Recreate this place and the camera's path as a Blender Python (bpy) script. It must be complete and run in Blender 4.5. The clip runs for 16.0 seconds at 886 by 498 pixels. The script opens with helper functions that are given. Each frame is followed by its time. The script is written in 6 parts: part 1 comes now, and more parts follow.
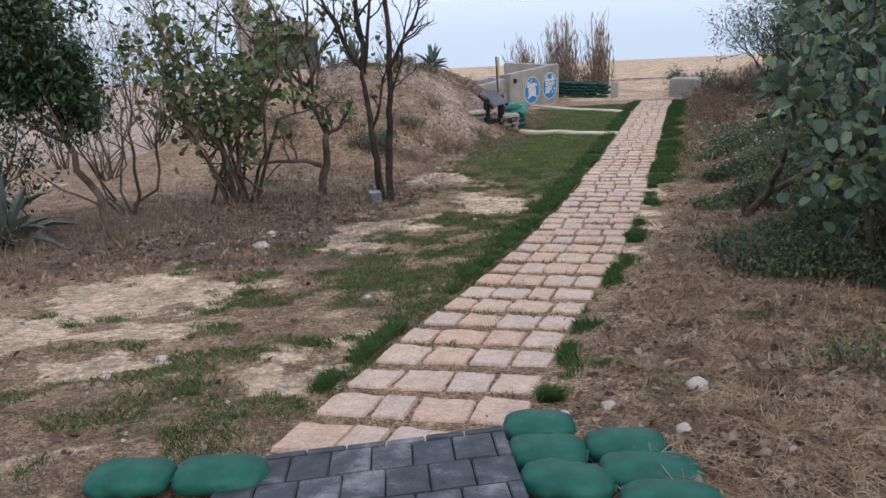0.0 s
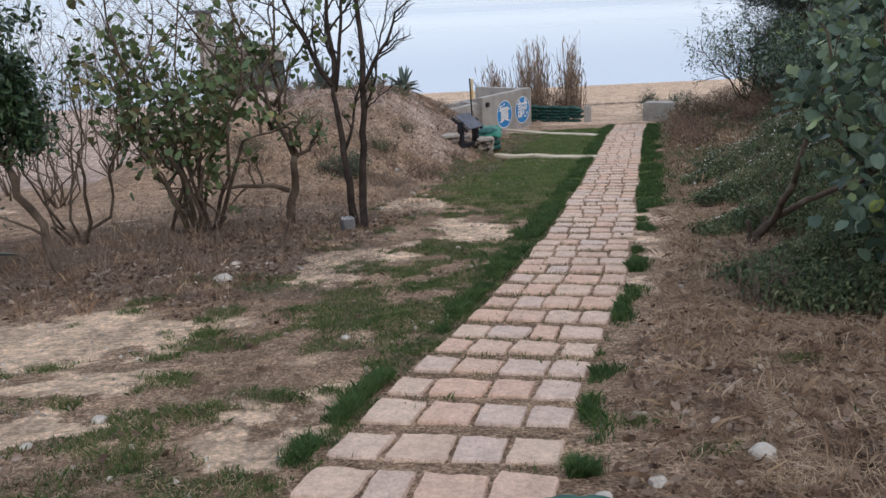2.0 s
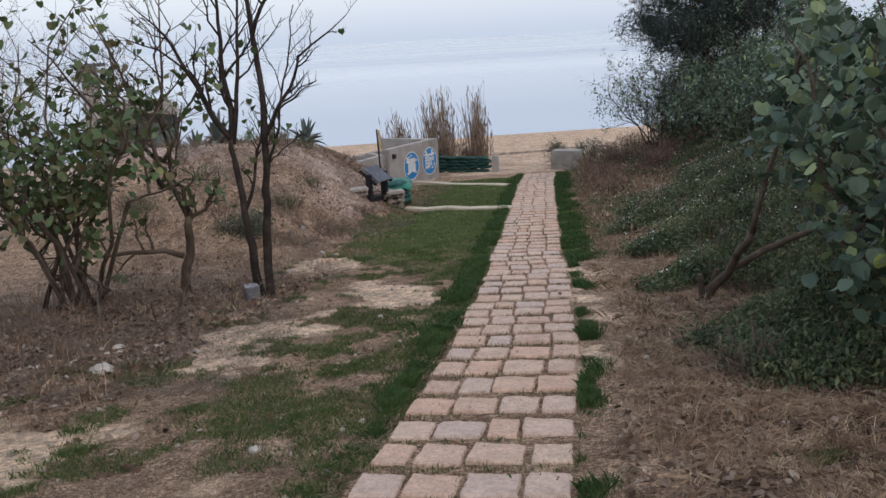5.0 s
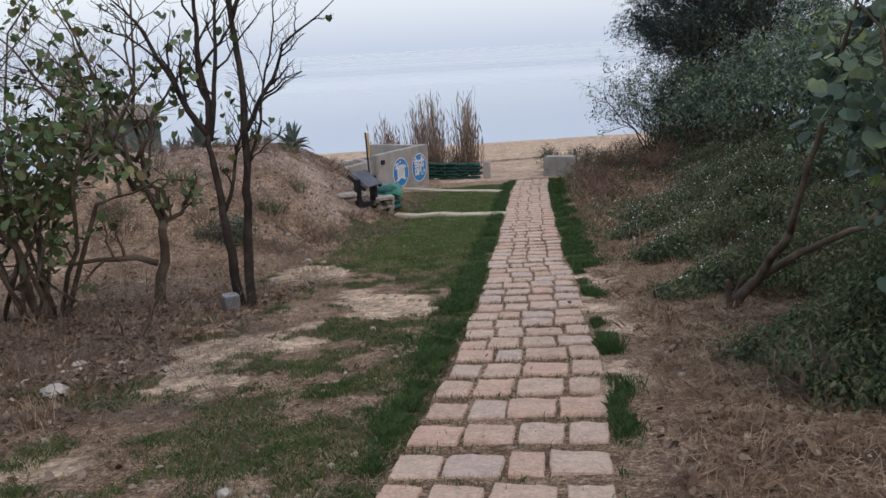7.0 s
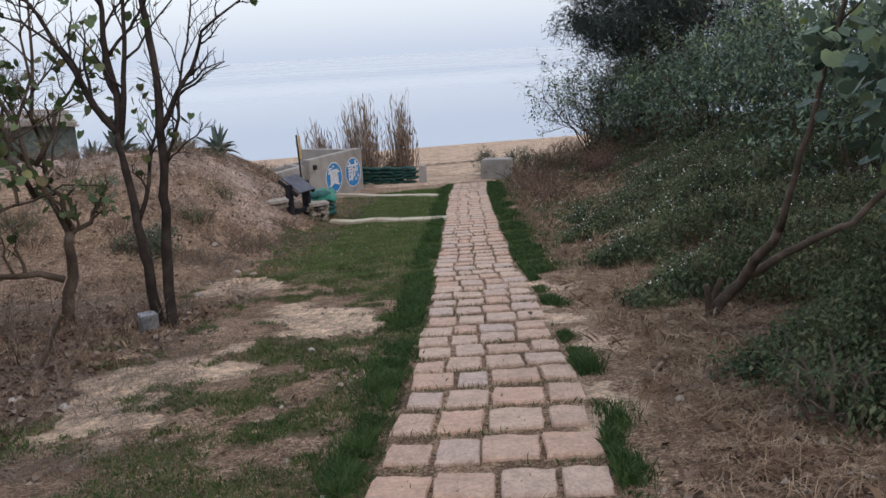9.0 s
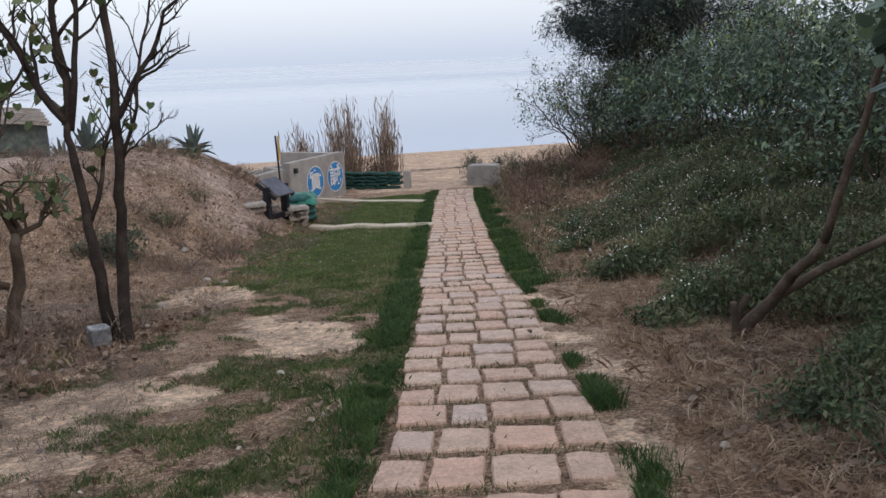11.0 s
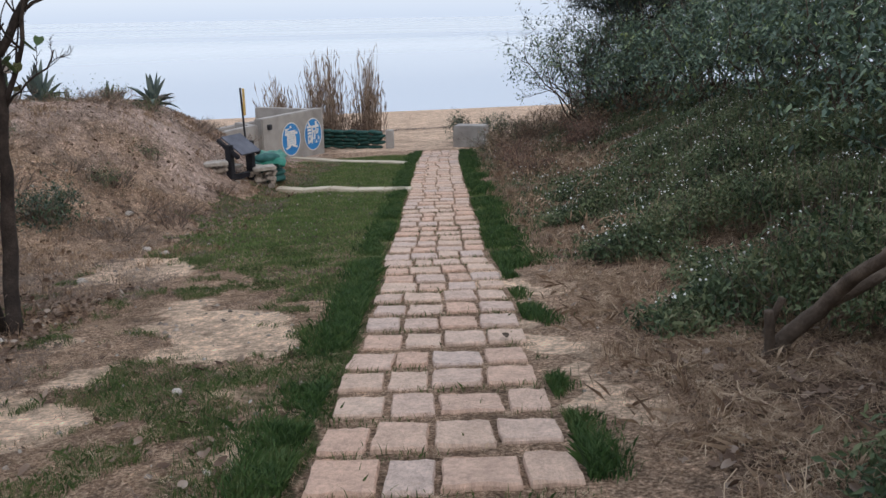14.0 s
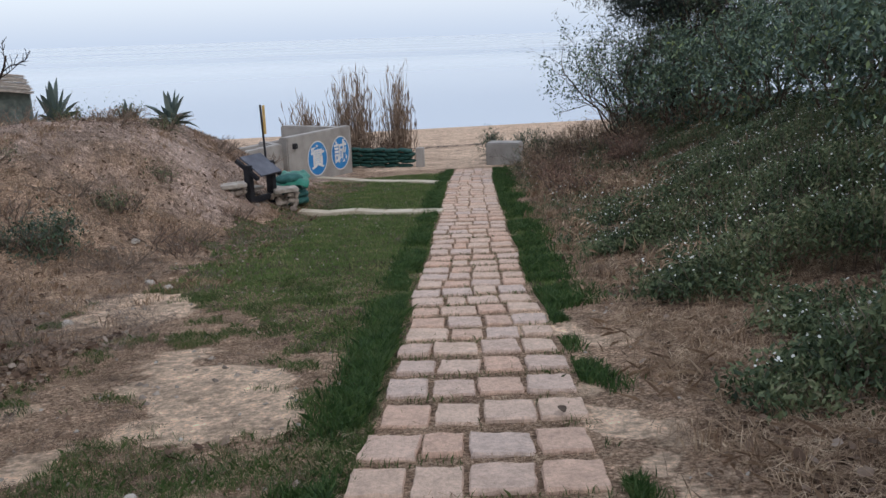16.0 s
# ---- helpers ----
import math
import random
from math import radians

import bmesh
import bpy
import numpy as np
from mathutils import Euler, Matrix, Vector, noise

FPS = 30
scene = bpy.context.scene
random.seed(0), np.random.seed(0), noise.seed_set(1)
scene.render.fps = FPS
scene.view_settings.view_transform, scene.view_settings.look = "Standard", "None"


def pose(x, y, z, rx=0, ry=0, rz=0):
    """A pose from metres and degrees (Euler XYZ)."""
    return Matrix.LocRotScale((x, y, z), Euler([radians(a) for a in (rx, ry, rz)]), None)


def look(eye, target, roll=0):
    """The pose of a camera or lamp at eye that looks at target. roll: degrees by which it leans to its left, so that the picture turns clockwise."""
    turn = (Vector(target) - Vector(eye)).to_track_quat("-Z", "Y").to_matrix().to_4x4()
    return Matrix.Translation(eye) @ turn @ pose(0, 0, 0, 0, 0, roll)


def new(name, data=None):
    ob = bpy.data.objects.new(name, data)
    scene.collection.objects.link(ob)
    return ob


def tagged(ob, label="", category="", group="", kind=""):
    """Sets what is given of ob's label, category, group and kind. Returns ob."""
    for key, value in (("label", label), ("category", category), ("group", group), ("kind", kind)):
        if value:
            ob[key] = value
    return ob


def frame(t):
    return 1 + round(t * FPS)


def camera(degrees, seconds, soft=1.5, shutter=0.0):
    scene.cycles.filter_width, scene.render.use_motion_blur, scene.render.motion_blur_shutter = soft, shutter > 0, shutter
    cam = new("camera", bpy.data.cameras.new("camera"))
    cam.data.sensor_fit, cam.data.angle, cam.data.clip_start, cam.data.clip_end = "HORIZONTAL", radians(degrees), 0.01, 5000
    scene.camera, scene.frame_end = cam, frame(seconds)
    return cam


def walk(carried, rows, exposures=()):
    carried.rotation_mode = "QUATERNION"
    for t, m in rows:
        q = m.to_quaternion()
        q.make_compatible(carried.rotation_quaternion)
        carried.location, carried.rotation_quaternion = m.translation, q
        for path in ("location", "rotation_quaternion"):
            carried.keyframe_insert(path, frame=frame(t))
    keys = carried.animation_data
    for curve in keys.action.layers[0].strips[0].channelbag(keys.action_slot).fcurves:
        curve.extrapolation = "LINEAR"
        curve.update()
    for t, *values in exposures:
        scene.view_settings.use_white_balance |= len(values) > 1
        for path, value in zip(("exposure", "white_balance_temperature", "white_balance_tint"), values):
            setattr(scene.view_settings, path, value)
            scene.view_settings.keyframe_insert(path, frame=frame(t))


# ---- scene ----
cam = camera(54.0, 16.0)
PATH = [
    (0, (0.350, 0.357, 1.105), (0.269, 2.254, 0.475), -3.00),
    (0.5, (0.341, 0.630, 1.006), (0.296, 2.534, 0.397), -2.70),
    (1, (0.287, 0.829, 0.904), (0.257, 2.737, 0.304), -2.70),
    (1.5, (0.158, 1.053, 0.850), (0.128, 2.961, 0.253), -2.80),
    (2, (0.138, 1.324, 0.848), (0.135, 3.239, 0.273), -2.70),
    (2.5, (0.077, 1.518, 0.857), (0.145, 3.442, 0.314), -2.90),
    (3, (-0.004, 1.647, 0.859), (0.116, 3.576, 0.342), -3.30),
    (3.5, (-0.010, 1.795, 0.779), (0.141, 3.723, 0.269), -3.30),
    (4, (0.034, 2.027, 0.720), (0.222, 3.954, 0.220), -3.20),
    (4.5, (-0.000, 2.348, 0.708), (0.212, 4.277, 0.224), -3.10),
    (7, (-0.038, 3.592, 0.379), (0.216, 5.524, -0.071), -3.00),
    (7.5, (-0.048, 3.851, 0.330), (0.269, 5.776, -0.112), -2.90),
    (8, (-0.101, 4.127, 0.212), (0.256, 6.046, -0.225), -3.00),
    (8.5, (-0.087, 4.384, 0.194), (0.284, 6.300, -0.244), -3.10),
    (9, (-0.029, 4.621, 0.164), (0.377, 6.527, -0.280), -3.20),
    (11.5, (0.207, 5.827, -0.080), (0.667, 7.726, -0.506), -1.90),
    (12, (0.336, 6.039, -0.108), (0.795, 7.931, -0.572), -0.70),
    (12.5, (0.445, 6.271, -0.155), (0.917, 8.148, -0.659), -0.60),
    (13, (0.526, 6.573, -0.164), (0.996, 8.446, -0.687), -0.60),
    (13.5, (0.678, 6.873, -0.211), (1.145, 8.744, -0.739), -0.80),
    (14, (0.730, 7.122, -0.253), (1.192, 8.997, -0.771), -1.00),
    (14.5, (0.747, 7.415, -0.288), (1.183, 9.301, -0.792), -1.30),
    (15, (0.860, 7.759, -0.334), (1.281, 9.649, -0.831), -1.60),
    (15.5, (0.938, 8.077, -0.380), (1.346, 9.974, -0.863), -1.90),
    (16, (1.016, 8.422, -0.413), (1.410, 10.325, -0.892), -1.80),
]
walk(cam, [(t, look(eye, target, roll)) for t, eye, target, roll in PATH], [(0.0, 0.28, 6350, 12), (0.5, 0.06, 6350, 12), (1.0, 0.2, 6400, 12), (2.0, 0.18, 6450, 12), (4.5, -0.03, 6550, 13), (8.0, -0.08, 6550, 14), (9.0, -0.03, 6550, 14), (11.5, 0.0, 6600, 14), (12.5, 0.26, 6650, 14), (13.5, 0.2, 6550, 13), (14.5, 0.06, 6500, 12), (16.0, 0.02, 6400, 12)])

# ---- lie of the land ----
LINE_Y = [-12, 4.3, 4.68, 5.55, 6.1, 6.75, 7.7, 8.3, 9.2, 10.1, 10.66, 12.2, 13.6, 16, 17.3, 20, 22, 24.4, 26.7, 32, 36, 80]
LINE_X = [-4.5, -.12, -.04, .15, .28, .445, .73, .905, 1.17, 1.43, 1.58, 1.95, 2.32, 2.89, 3.13, 3.85, 4.3, 4.9, 5.45, 6.75, 7.85, 19]
FALL_Y = [-40, -5, 5, 8, 10.4, 12.7, 13.8, 16, 19.6, 22, 25.5, 29, 36, 63, 100, 400, 3000]
FALL_Z = [3.0, .25, -1.37, -1.88, -2.18, -2.53, -2.66, -2.94, -3.37, -3.58, -3.9, -4.18, -4.74, -6.2, -9, -20, -30]
SEA = -6.2


def line_x(y):
    return np.interp(y, LINE_Y, LINE_X)


def smooth(v):
    v = np.clip(v, 0, 1)
    return v * v * (3 - 2 * v)


def rough(x, y):
    """Small lumps of the bare soil."""
    return (0.5 * np.sin(1.7 * x + 0.6 * y) * np.sin(1.3 * y - 0.5 * x) + 0.3 * np.sin(3.9 * x - 1.1 * y + 1) * np.sin(3.1 * y + 2)
            + 0.2 * np.sin(8.3 * x + 2.3 * y) * np.sin(7.1 * y - 1.9 * x))


def lattice(x, y, seed=0):
    """Smooth random field of unit cell, 0 to 1."""
    xi, yi = np.floor(x), np.floor(y)
    fx, fy = smooth(x - xi), smooth(y - yi)

    def h(a, b):
        v = np.sin(a * 127.1 + b * 311.7 + seed * 74.7) * 43758.5453
        return v - np.floor(v)

    top = h(xi, yi) * (1 - fx) + h(xi + 1, yi) * fx
    low = h(xi, yi + 1) * (1 - fx) + h(xi + 1, yi + 1) * fx
    return top * (1 - fy) + low * fy


def fbm(x, y, cell=1.0, seed=0, octaves=4):
    x, y = np.asarray(x, float) / cell, np.asarray(y, float) / cell
    t, a, n_ = 0.0, 0.5, 0.0
    for k in range(octaves):
        t = t + a * lattice(x * 2 ** k + 13.7 * k, y * 2 ** k + 5.1 * k, seed + k)
        n_ += a
        a *= 0.55
    return t / n_


def land(x, y):
    """Height of the ground without the stones."""
    x, y = np.asarray(x, float), np.asarray(y, float)
    z = np.interp(y, FALL_Y, FALL_Z)
    u = x - line_x(y)
    # mound beside the lawn
    heap = smooth((-3.2 - u - 0.12 * (26 - y) - 0.25 * np.maximum(0, y - 27)) / 4.2) * smooth((y - 18) / 8) * smooth((36.5 - y) / 6) * smooth((x + 9.5) / 4)
    z = z + 2.08 * heap + smooth(heap * 3) * (0.34 * (fbm(x, y, 1.7, 9, 4) - 0.5) + 0.12 * (fbm(x, y, 0.6, 19, 3) - 0.5))
    # bank under the thicket
    z = z + 1.7 * smooth((u - 1.4) / 6.0) * smooth((y - 12) / 9) * smooth((48 - y) / 14)
    off = smooth((np.abs(u) - 0.6) / 0.8)
    calm = smooth((50 - y) / 20)
    return z + off * calm * (0.04 * rough(x, y) + 0.07 * (fbm(x, y, 0.55, 3, 3) - 0.5)) - 0.02 * (1 - off) * smooth((36.5 - y) / 0.6)
# ---- daylight: a hazy overcast sky over the sea ----
world = bpy.data.worlds.new("overcast")
scene.world = world
world.use_nodes = True
wn, wl = world.node_tree.nodes, world.node_tree.links
wn.clear()
sky = wn.new("ShaderNodeTexSky")
sky.sky_type, sky.sun_disc = "NISHITA", False
sky.sun_elevation, sky.sun_rotation = radians(38), radians(150)
sky.air_density, sky.dust_density = 1.0, 3.0
geo = wn.new("ShaderNodeTexCoord")
sep = wn.new("ShaderNodeSeparateXYZ")
ramp = wn.new("ShaderNodeValToRGB")
ramp.color_ramp.elements[0].position, ramp.color_ramp.elements[0].color = 0.0, (0.72, 0.85, 1.04, 1)
ramp.color_ramp.elements[1].position, ramp.color_ramp.elements[1].color = 0.7, (0.78, 0.90, 1.06, 1)
e = ramp.color_ramp.elements.new(0.12)
e.color = (1.04, 1.09, 1.13, 1)
mix = wn.new("ShaderNodeMixRGB")
mix.inputs[0].default_value = 0.06
bg = wn.new("ShaderNodeBackground")
bg.inputs[1].default_value = 0.82
out = wn.new("ShaderNodeOutputWorld")
wl.new(geo.outputs["Generated"], sep.inputs[0])
wl.new(sep.outputs[2], ramp.inputs[0])
wl.new(ramp.outputs[0], mix.inputs[1])
wl.new(sky.outputs[0], mix.inputs[2])
wl.new(mix.outputs[0], bg.inputs[0])
wl.new(bg.outputs[0], out.inputs[0])

sun = new("sun", bpy.data.lights.new("sun", "SUN"))
sun.data.energy, sun.data.angle, sun.data.color = 0.5, radians(25), (1.0, 0.97, 0.93)
sun.matrix_world = look((0, 0, 30), (-9, 16, 0))

# ---- materials ----


def material(name, rough_=0.8, spec=0.3, metal=0.0):
    m = bpy.data.materials.new(name)
    m.use_nodes = True
    b = m.node_tree.nodes["Principled BSDF"]
    b.inputs["Roughness"].default_value = rough_
    b.inputs["Specular IOR Level"].default_value = spec
    b.inputs["Metallic"].default_value = metal
    return m, m.node_tree.nodes, m.node_tree.links, b


def mottled(name, colours, scale=6.0, detail=8.0, rough_=0.85, bump=0.3, grain=60.0, depth=0.01, per="", spec=0.25, vary=0.25):
    """Two scales of noise between colours; per: 'object' or 'island' shifts each piece on its own."""
    m, n, l, b = material(name, rough_, spec)
    co = n.new("ShaderNodeTexCoord")
    big = n.new("ShaderNodeTexNoise")
    big.inputs["Scale"].default_value, big.inputs["Detail"].default_value = scale, detail
    l.new(co.outputs["Object"], big.inputs["Vector"])
    fine = n.new("ShaderNodeTexNoise")
    fine.inputs["Scale"].default_value, fine.inputs["Detail"].default_value = grain, 6.0
    l.new(co.outputs["Object"], fine.inputs["Vector"])
    add = n.new("ShaderNodeMath")
    add.operation = "MULTIPLY_ADD"
    add.inputs[1].default_value = 0.35
    l.new(fine.outputs["Fac"], add.inputs[0])
    l.new(big.outputs["Fac"], add.inputs[2])
    last = add.outputs[0]
    if per:
        if per == "object":
            info = n.new("ShaderNodeObjectInfo")
            rnd = info.outputs["Random"]
        else:
            info = n.new("ShaderNodeNewGeometry")
            rnd = info.outputs["Random Per Island"]
        more = n.new("ShaderNodeMath")
        more.operation = "MULTIPLY_ADD"
        more.inputs[1].default_value = vary * 2
        l.new(rnd, more.inputs[0])
        l.new(last, more.inputs[2])
        sub = n.new("ShaderNodeMath")
        sub.operation = "SUBTRACT"
        sub.inputs[1].default_value = vary
        l.new(more.outputs[0], sub.inputs[0])
        last = sub.outputs[0]
    cr = n.new("ShaderNodeValToRGB")
    cr.color_ramp.elements[0].position, cr.color_ramp.elements[-1].position = 0.38, 0.98
    cr.color_ramp.elements[0].color, cr.color_ramp.elements[-1].color = (*colours[0], 1), (*colours[-1], 1)
    for i, c in enumerate(colours[1:-1]):
        k = cr.color_ramp.elements.new(0.38 + 0.6 * (i + 1) / (len(colours) - 1))
        k.color = (*c, 1)
    l.new(last, cr.inputs[0])
    l.new(cr.outputs[0], b.inputs["Base Color"])
    if bump:
        bp = n.new("ShaderNodeBump")
        bp.inputs["Strength"].default_value, bp.inputs["Distance"].default_value = bump, depth
        l.new(fine.outputs["Fac"], bp.inputs["Height"])
        l.new(bp.outputs[0], b.inputs["Normal"])
    return m


def leafy(name, colours, rough_=0.5, spec=0.35, through_=0.25, scale=0.6, drift=0.6):
    """Leaves: each one its own tone, drifting over the crown, light partly passing through."""
    m, n, l, b = material(name, rough_, spec)
    g = n.new("ShaderNodeNewGeometry")
    co = n.new("ShaderNodeTexCoord")
    nz = n.new("ShaderNodeTexNoise")
    nz.inputs["Scale"].default_value = scale
    l.new(co.outputs["Object"], nz.inputs["Vector"])
    a = n.new("ShaderNodeMath")
    a.operation = "MULTIPLY_ADD"
    a.inputs[1].default_value = 0.9 - 0.25 * drift
    l.new(g.outputs["Random Per Island"], a.inputs[0])
    s = n.new("ShaderNodeMath")
    s.operation = "MULTIPLY_ADD"
    s.inputs[1].default_value, s.inputs[2].default_value = drift, 0.05 - 0.38 * drift
    l.new(nz.outputs["Fac"], s.inputs[0])
    l.new(s.outputs[0], a.inputs[2])
    cr = n.new("ShaderNodeValToRGB")
    cr.color_ramp.elements[0].color, cr.color_ramp.elements[-1].color = (*colours[0], 1), (*colours[-1], 1)
    for i, c in enumerate(colours[1:-1]):
        k = cr.color_ramp.elements.new((i + 1) / (len(colours) - 1))
        k.color = (*c, 1)
    l.new(a.outputs[0], cr.inputs[0])
    l.new(cr.outputs[0], b.inputs["Base Color"])
    if through_:
        t = n.new("ShaderNodeBsdfTranslucent")
        l.new(cr.outputs[0], t.inputs["Color"])
        mx = n.new("ShaderNodeMixShader")
        mx.inputs[0].default_value = through_
        l.new(b.outputs[0], mx.inputs[1])
        l.new(t.outputs[0], mx.inputs[2])
        l.new(mx.outputs[0], n["Material Output"].inputs[0])
    return m


def ground_material():
    m, n, l, b = material("soil", 0.95, 0.1)
    co = n.new("ShaderNodeTexCoord")

    def noise_(scale, detail=8.0, rough__=0.6):
        t = n.new("ShaderNodeTexNoise")
        t.inputs["Scale"].default_value, t.inputs["Detail"].default_value, t.inputs["Roughness"].default_value = scale, detail, rough__
        l.new(co.outputs["Object"], t.inputs["Vector"])
        return t.outputs["Fac"]

    def ramp_(fac, *stops):
        r = n.new("ShaderNodeValToRGB")
        r.color_ramp.elements[0].position, r.color_ramp.elements[0].color = stops[0][0], (*stops[0][1], 1)
        r.color_ramp.elements[1].position, r.color_ramp.elements[1].color = stops[-1][0], (*stops[-1][1], 1)
        for p, c in stops[1:-1]:
            k = r.color_ramp.elements.new(p)
            k.color = (*c, 1)
        l.new(fac, r.inputs[0])
        return r.outputs[0]

    def over(base, top, mask, soft_lo, soft_hi, noise_out):
        # mask edge broken up by noise
        at_ = n.new("ShaderNodeAttribute")
        at_.attribute_name = mask
        add = n.new("ShaderNodeMath")
        add.operation = "ADD"
        l.new(at_.outputs["Fac"], add.inputs[0])
        l.new(noise_out, add.inputs[1])
        mr = n.new("ShaderNodeMapRange")
        mr.inputs["From Min"].default_value, mr.inputs["From Max"].default_value = soft_lo, soft_hi
        l.new(add.outputs[0], mr.inputs["Value"])
        mx = n.new("ShaderNodeMixRGB")
        l.new(mr.outputs[0], mx.inputs[0])
        l.new(base, mx.inputs[1])
        l.new(top, mx.inputs[2])
        return mx.outputs[0]

    mid, fine, large = noise_(3.5), noise_(45.0, 10.0, 0.7), noise_(0.7)
    speck = noise_(140.0, 4.0, 0.7)
    ragged = noise_(5.0, 12.0, 0.72)
    dirt = ramp_(fine, (0.36, (0.115, 0.072, 0.048)), (0.5, (0.36, 0.24, 0.163)), (0.64, (0.68, 0.495, 0.36)))
    sand = ramp_(fine, (0.3, (0.60, 0.415, 0.29)), (0.7, (0.82, 0.62, 0.455)))
    straw = ramp_(fine, (0.36, (0.048, 0.03, 0.022)), (0.5, (0.17, 0.108, 0.075)), (0.64, (0.43, 0.30, 0.21)))
    turf = ramp_(speck, (0.3, (0.04, 0.042, 0.02)), (0.5, (0.085, 0.088, 0.04)), (0.7, (0.24, 0.19, 0.12)))
    beach = ramp_(mid, (0.3, (0.51, 0.355, 0.25)), (0.7, (0.66, 0.485, 0.355)))
    rust = ramp_(fine, (0.34, (0.20, 0.14, 0.112)), (0.5, (0.46, 0.335, 0.275)), (0.66, (0.74, 0.60, 0.515)))
    dirt = over(dirt, rust, "mound", 0.95, 1.25, large)
    c = over(dirt, sand, "sand", 0.93, 1.1, ragged)
    c = over(c, straw, "straw", 0.9, 1.2, mid)
    c = over(c, turf, "turf", 0.9, 1.15, mid)
    c = over(c, beach, "beach", 0.9, 1.1, large)
    # crumbs and stains: darker and paler flecks of hand size and finger size
    for src, lo, hi in ((noise_(1.7, 9.0, 0.7), 0.62, 1.32), (noise_(9.0, 10.0, 0.75), 0.4, 1.55), (noise_(28.0, 6.0, 0.7), 0.6, 1.4)):
        mr = n.new("ShaderNodeMapRange")
        mr.inputs["From Min"].default_value, mr.inputs["From Max"].default_value = 0.32, 0.68
        mr.inputs["To Min"].default_value, mr.inputs["To Max"].default_value = lo, hi
        l.new(src, mr.inputs["Value"])
        mul = n.new("ShaderNodeVectorMath")
        mul.operation = "SCALE"
        l.new(c, mul.inputs[0])
        l.new(mr.outputs[0], mul.inputs["Scale"])
        c = mul.outputs[0]
    l.new(c, b.inputs["Base Color"])
    bp = n.new("ShaderNodeBump")
    bp.inputs["Strength"].default_value, bp.inputs["Distance"].default_value = 1.0, 0.05
    l.new(fine, bp.inputs["Height"])
    l.new(bp.outputs[0], b.inputs["Normal"])
    return m


def water_material():
    m, n, l, b = material("sea_water", 0.12, 0.5)
    b.inputs["Base Color"].default_value = (0.33, 0.40, 0.50, 1)
    co = n.new("ShaderNodeTexCoord")
    mp = n.new("ShaderNodeMapping")
    mp.inputs["Scale"].default_value = (0.0009, 0.0085, 1)
    l.new(co.outputs["Object"], mp.inputs[0])
    nz = n.new("ShaderNodeTexNoise")
    nz.inputs["Scale"].default_value, nz.inputs["Detail"].default_value = 1.0, 1.2
    l.new(mp.outputs[0], nz.inputs["Vector"])
    cr = n.new("ShaderNodeMapRange")
    cr.inputs["From Min"].default_value, cr.inputs["From Max"].default_value = 0.34, 0.72
    cr.inputs["To Min"].default_value, cr.inputs["To Max"].default_value = 0.08, 0.30
    l.new(nz.outputs["Fac"], cr.inputs["Value"])
    l.new(cr.outputs[0], b.inputs["Roughness"])
    return m


SOIL = ground_material()
WATER = water_material()


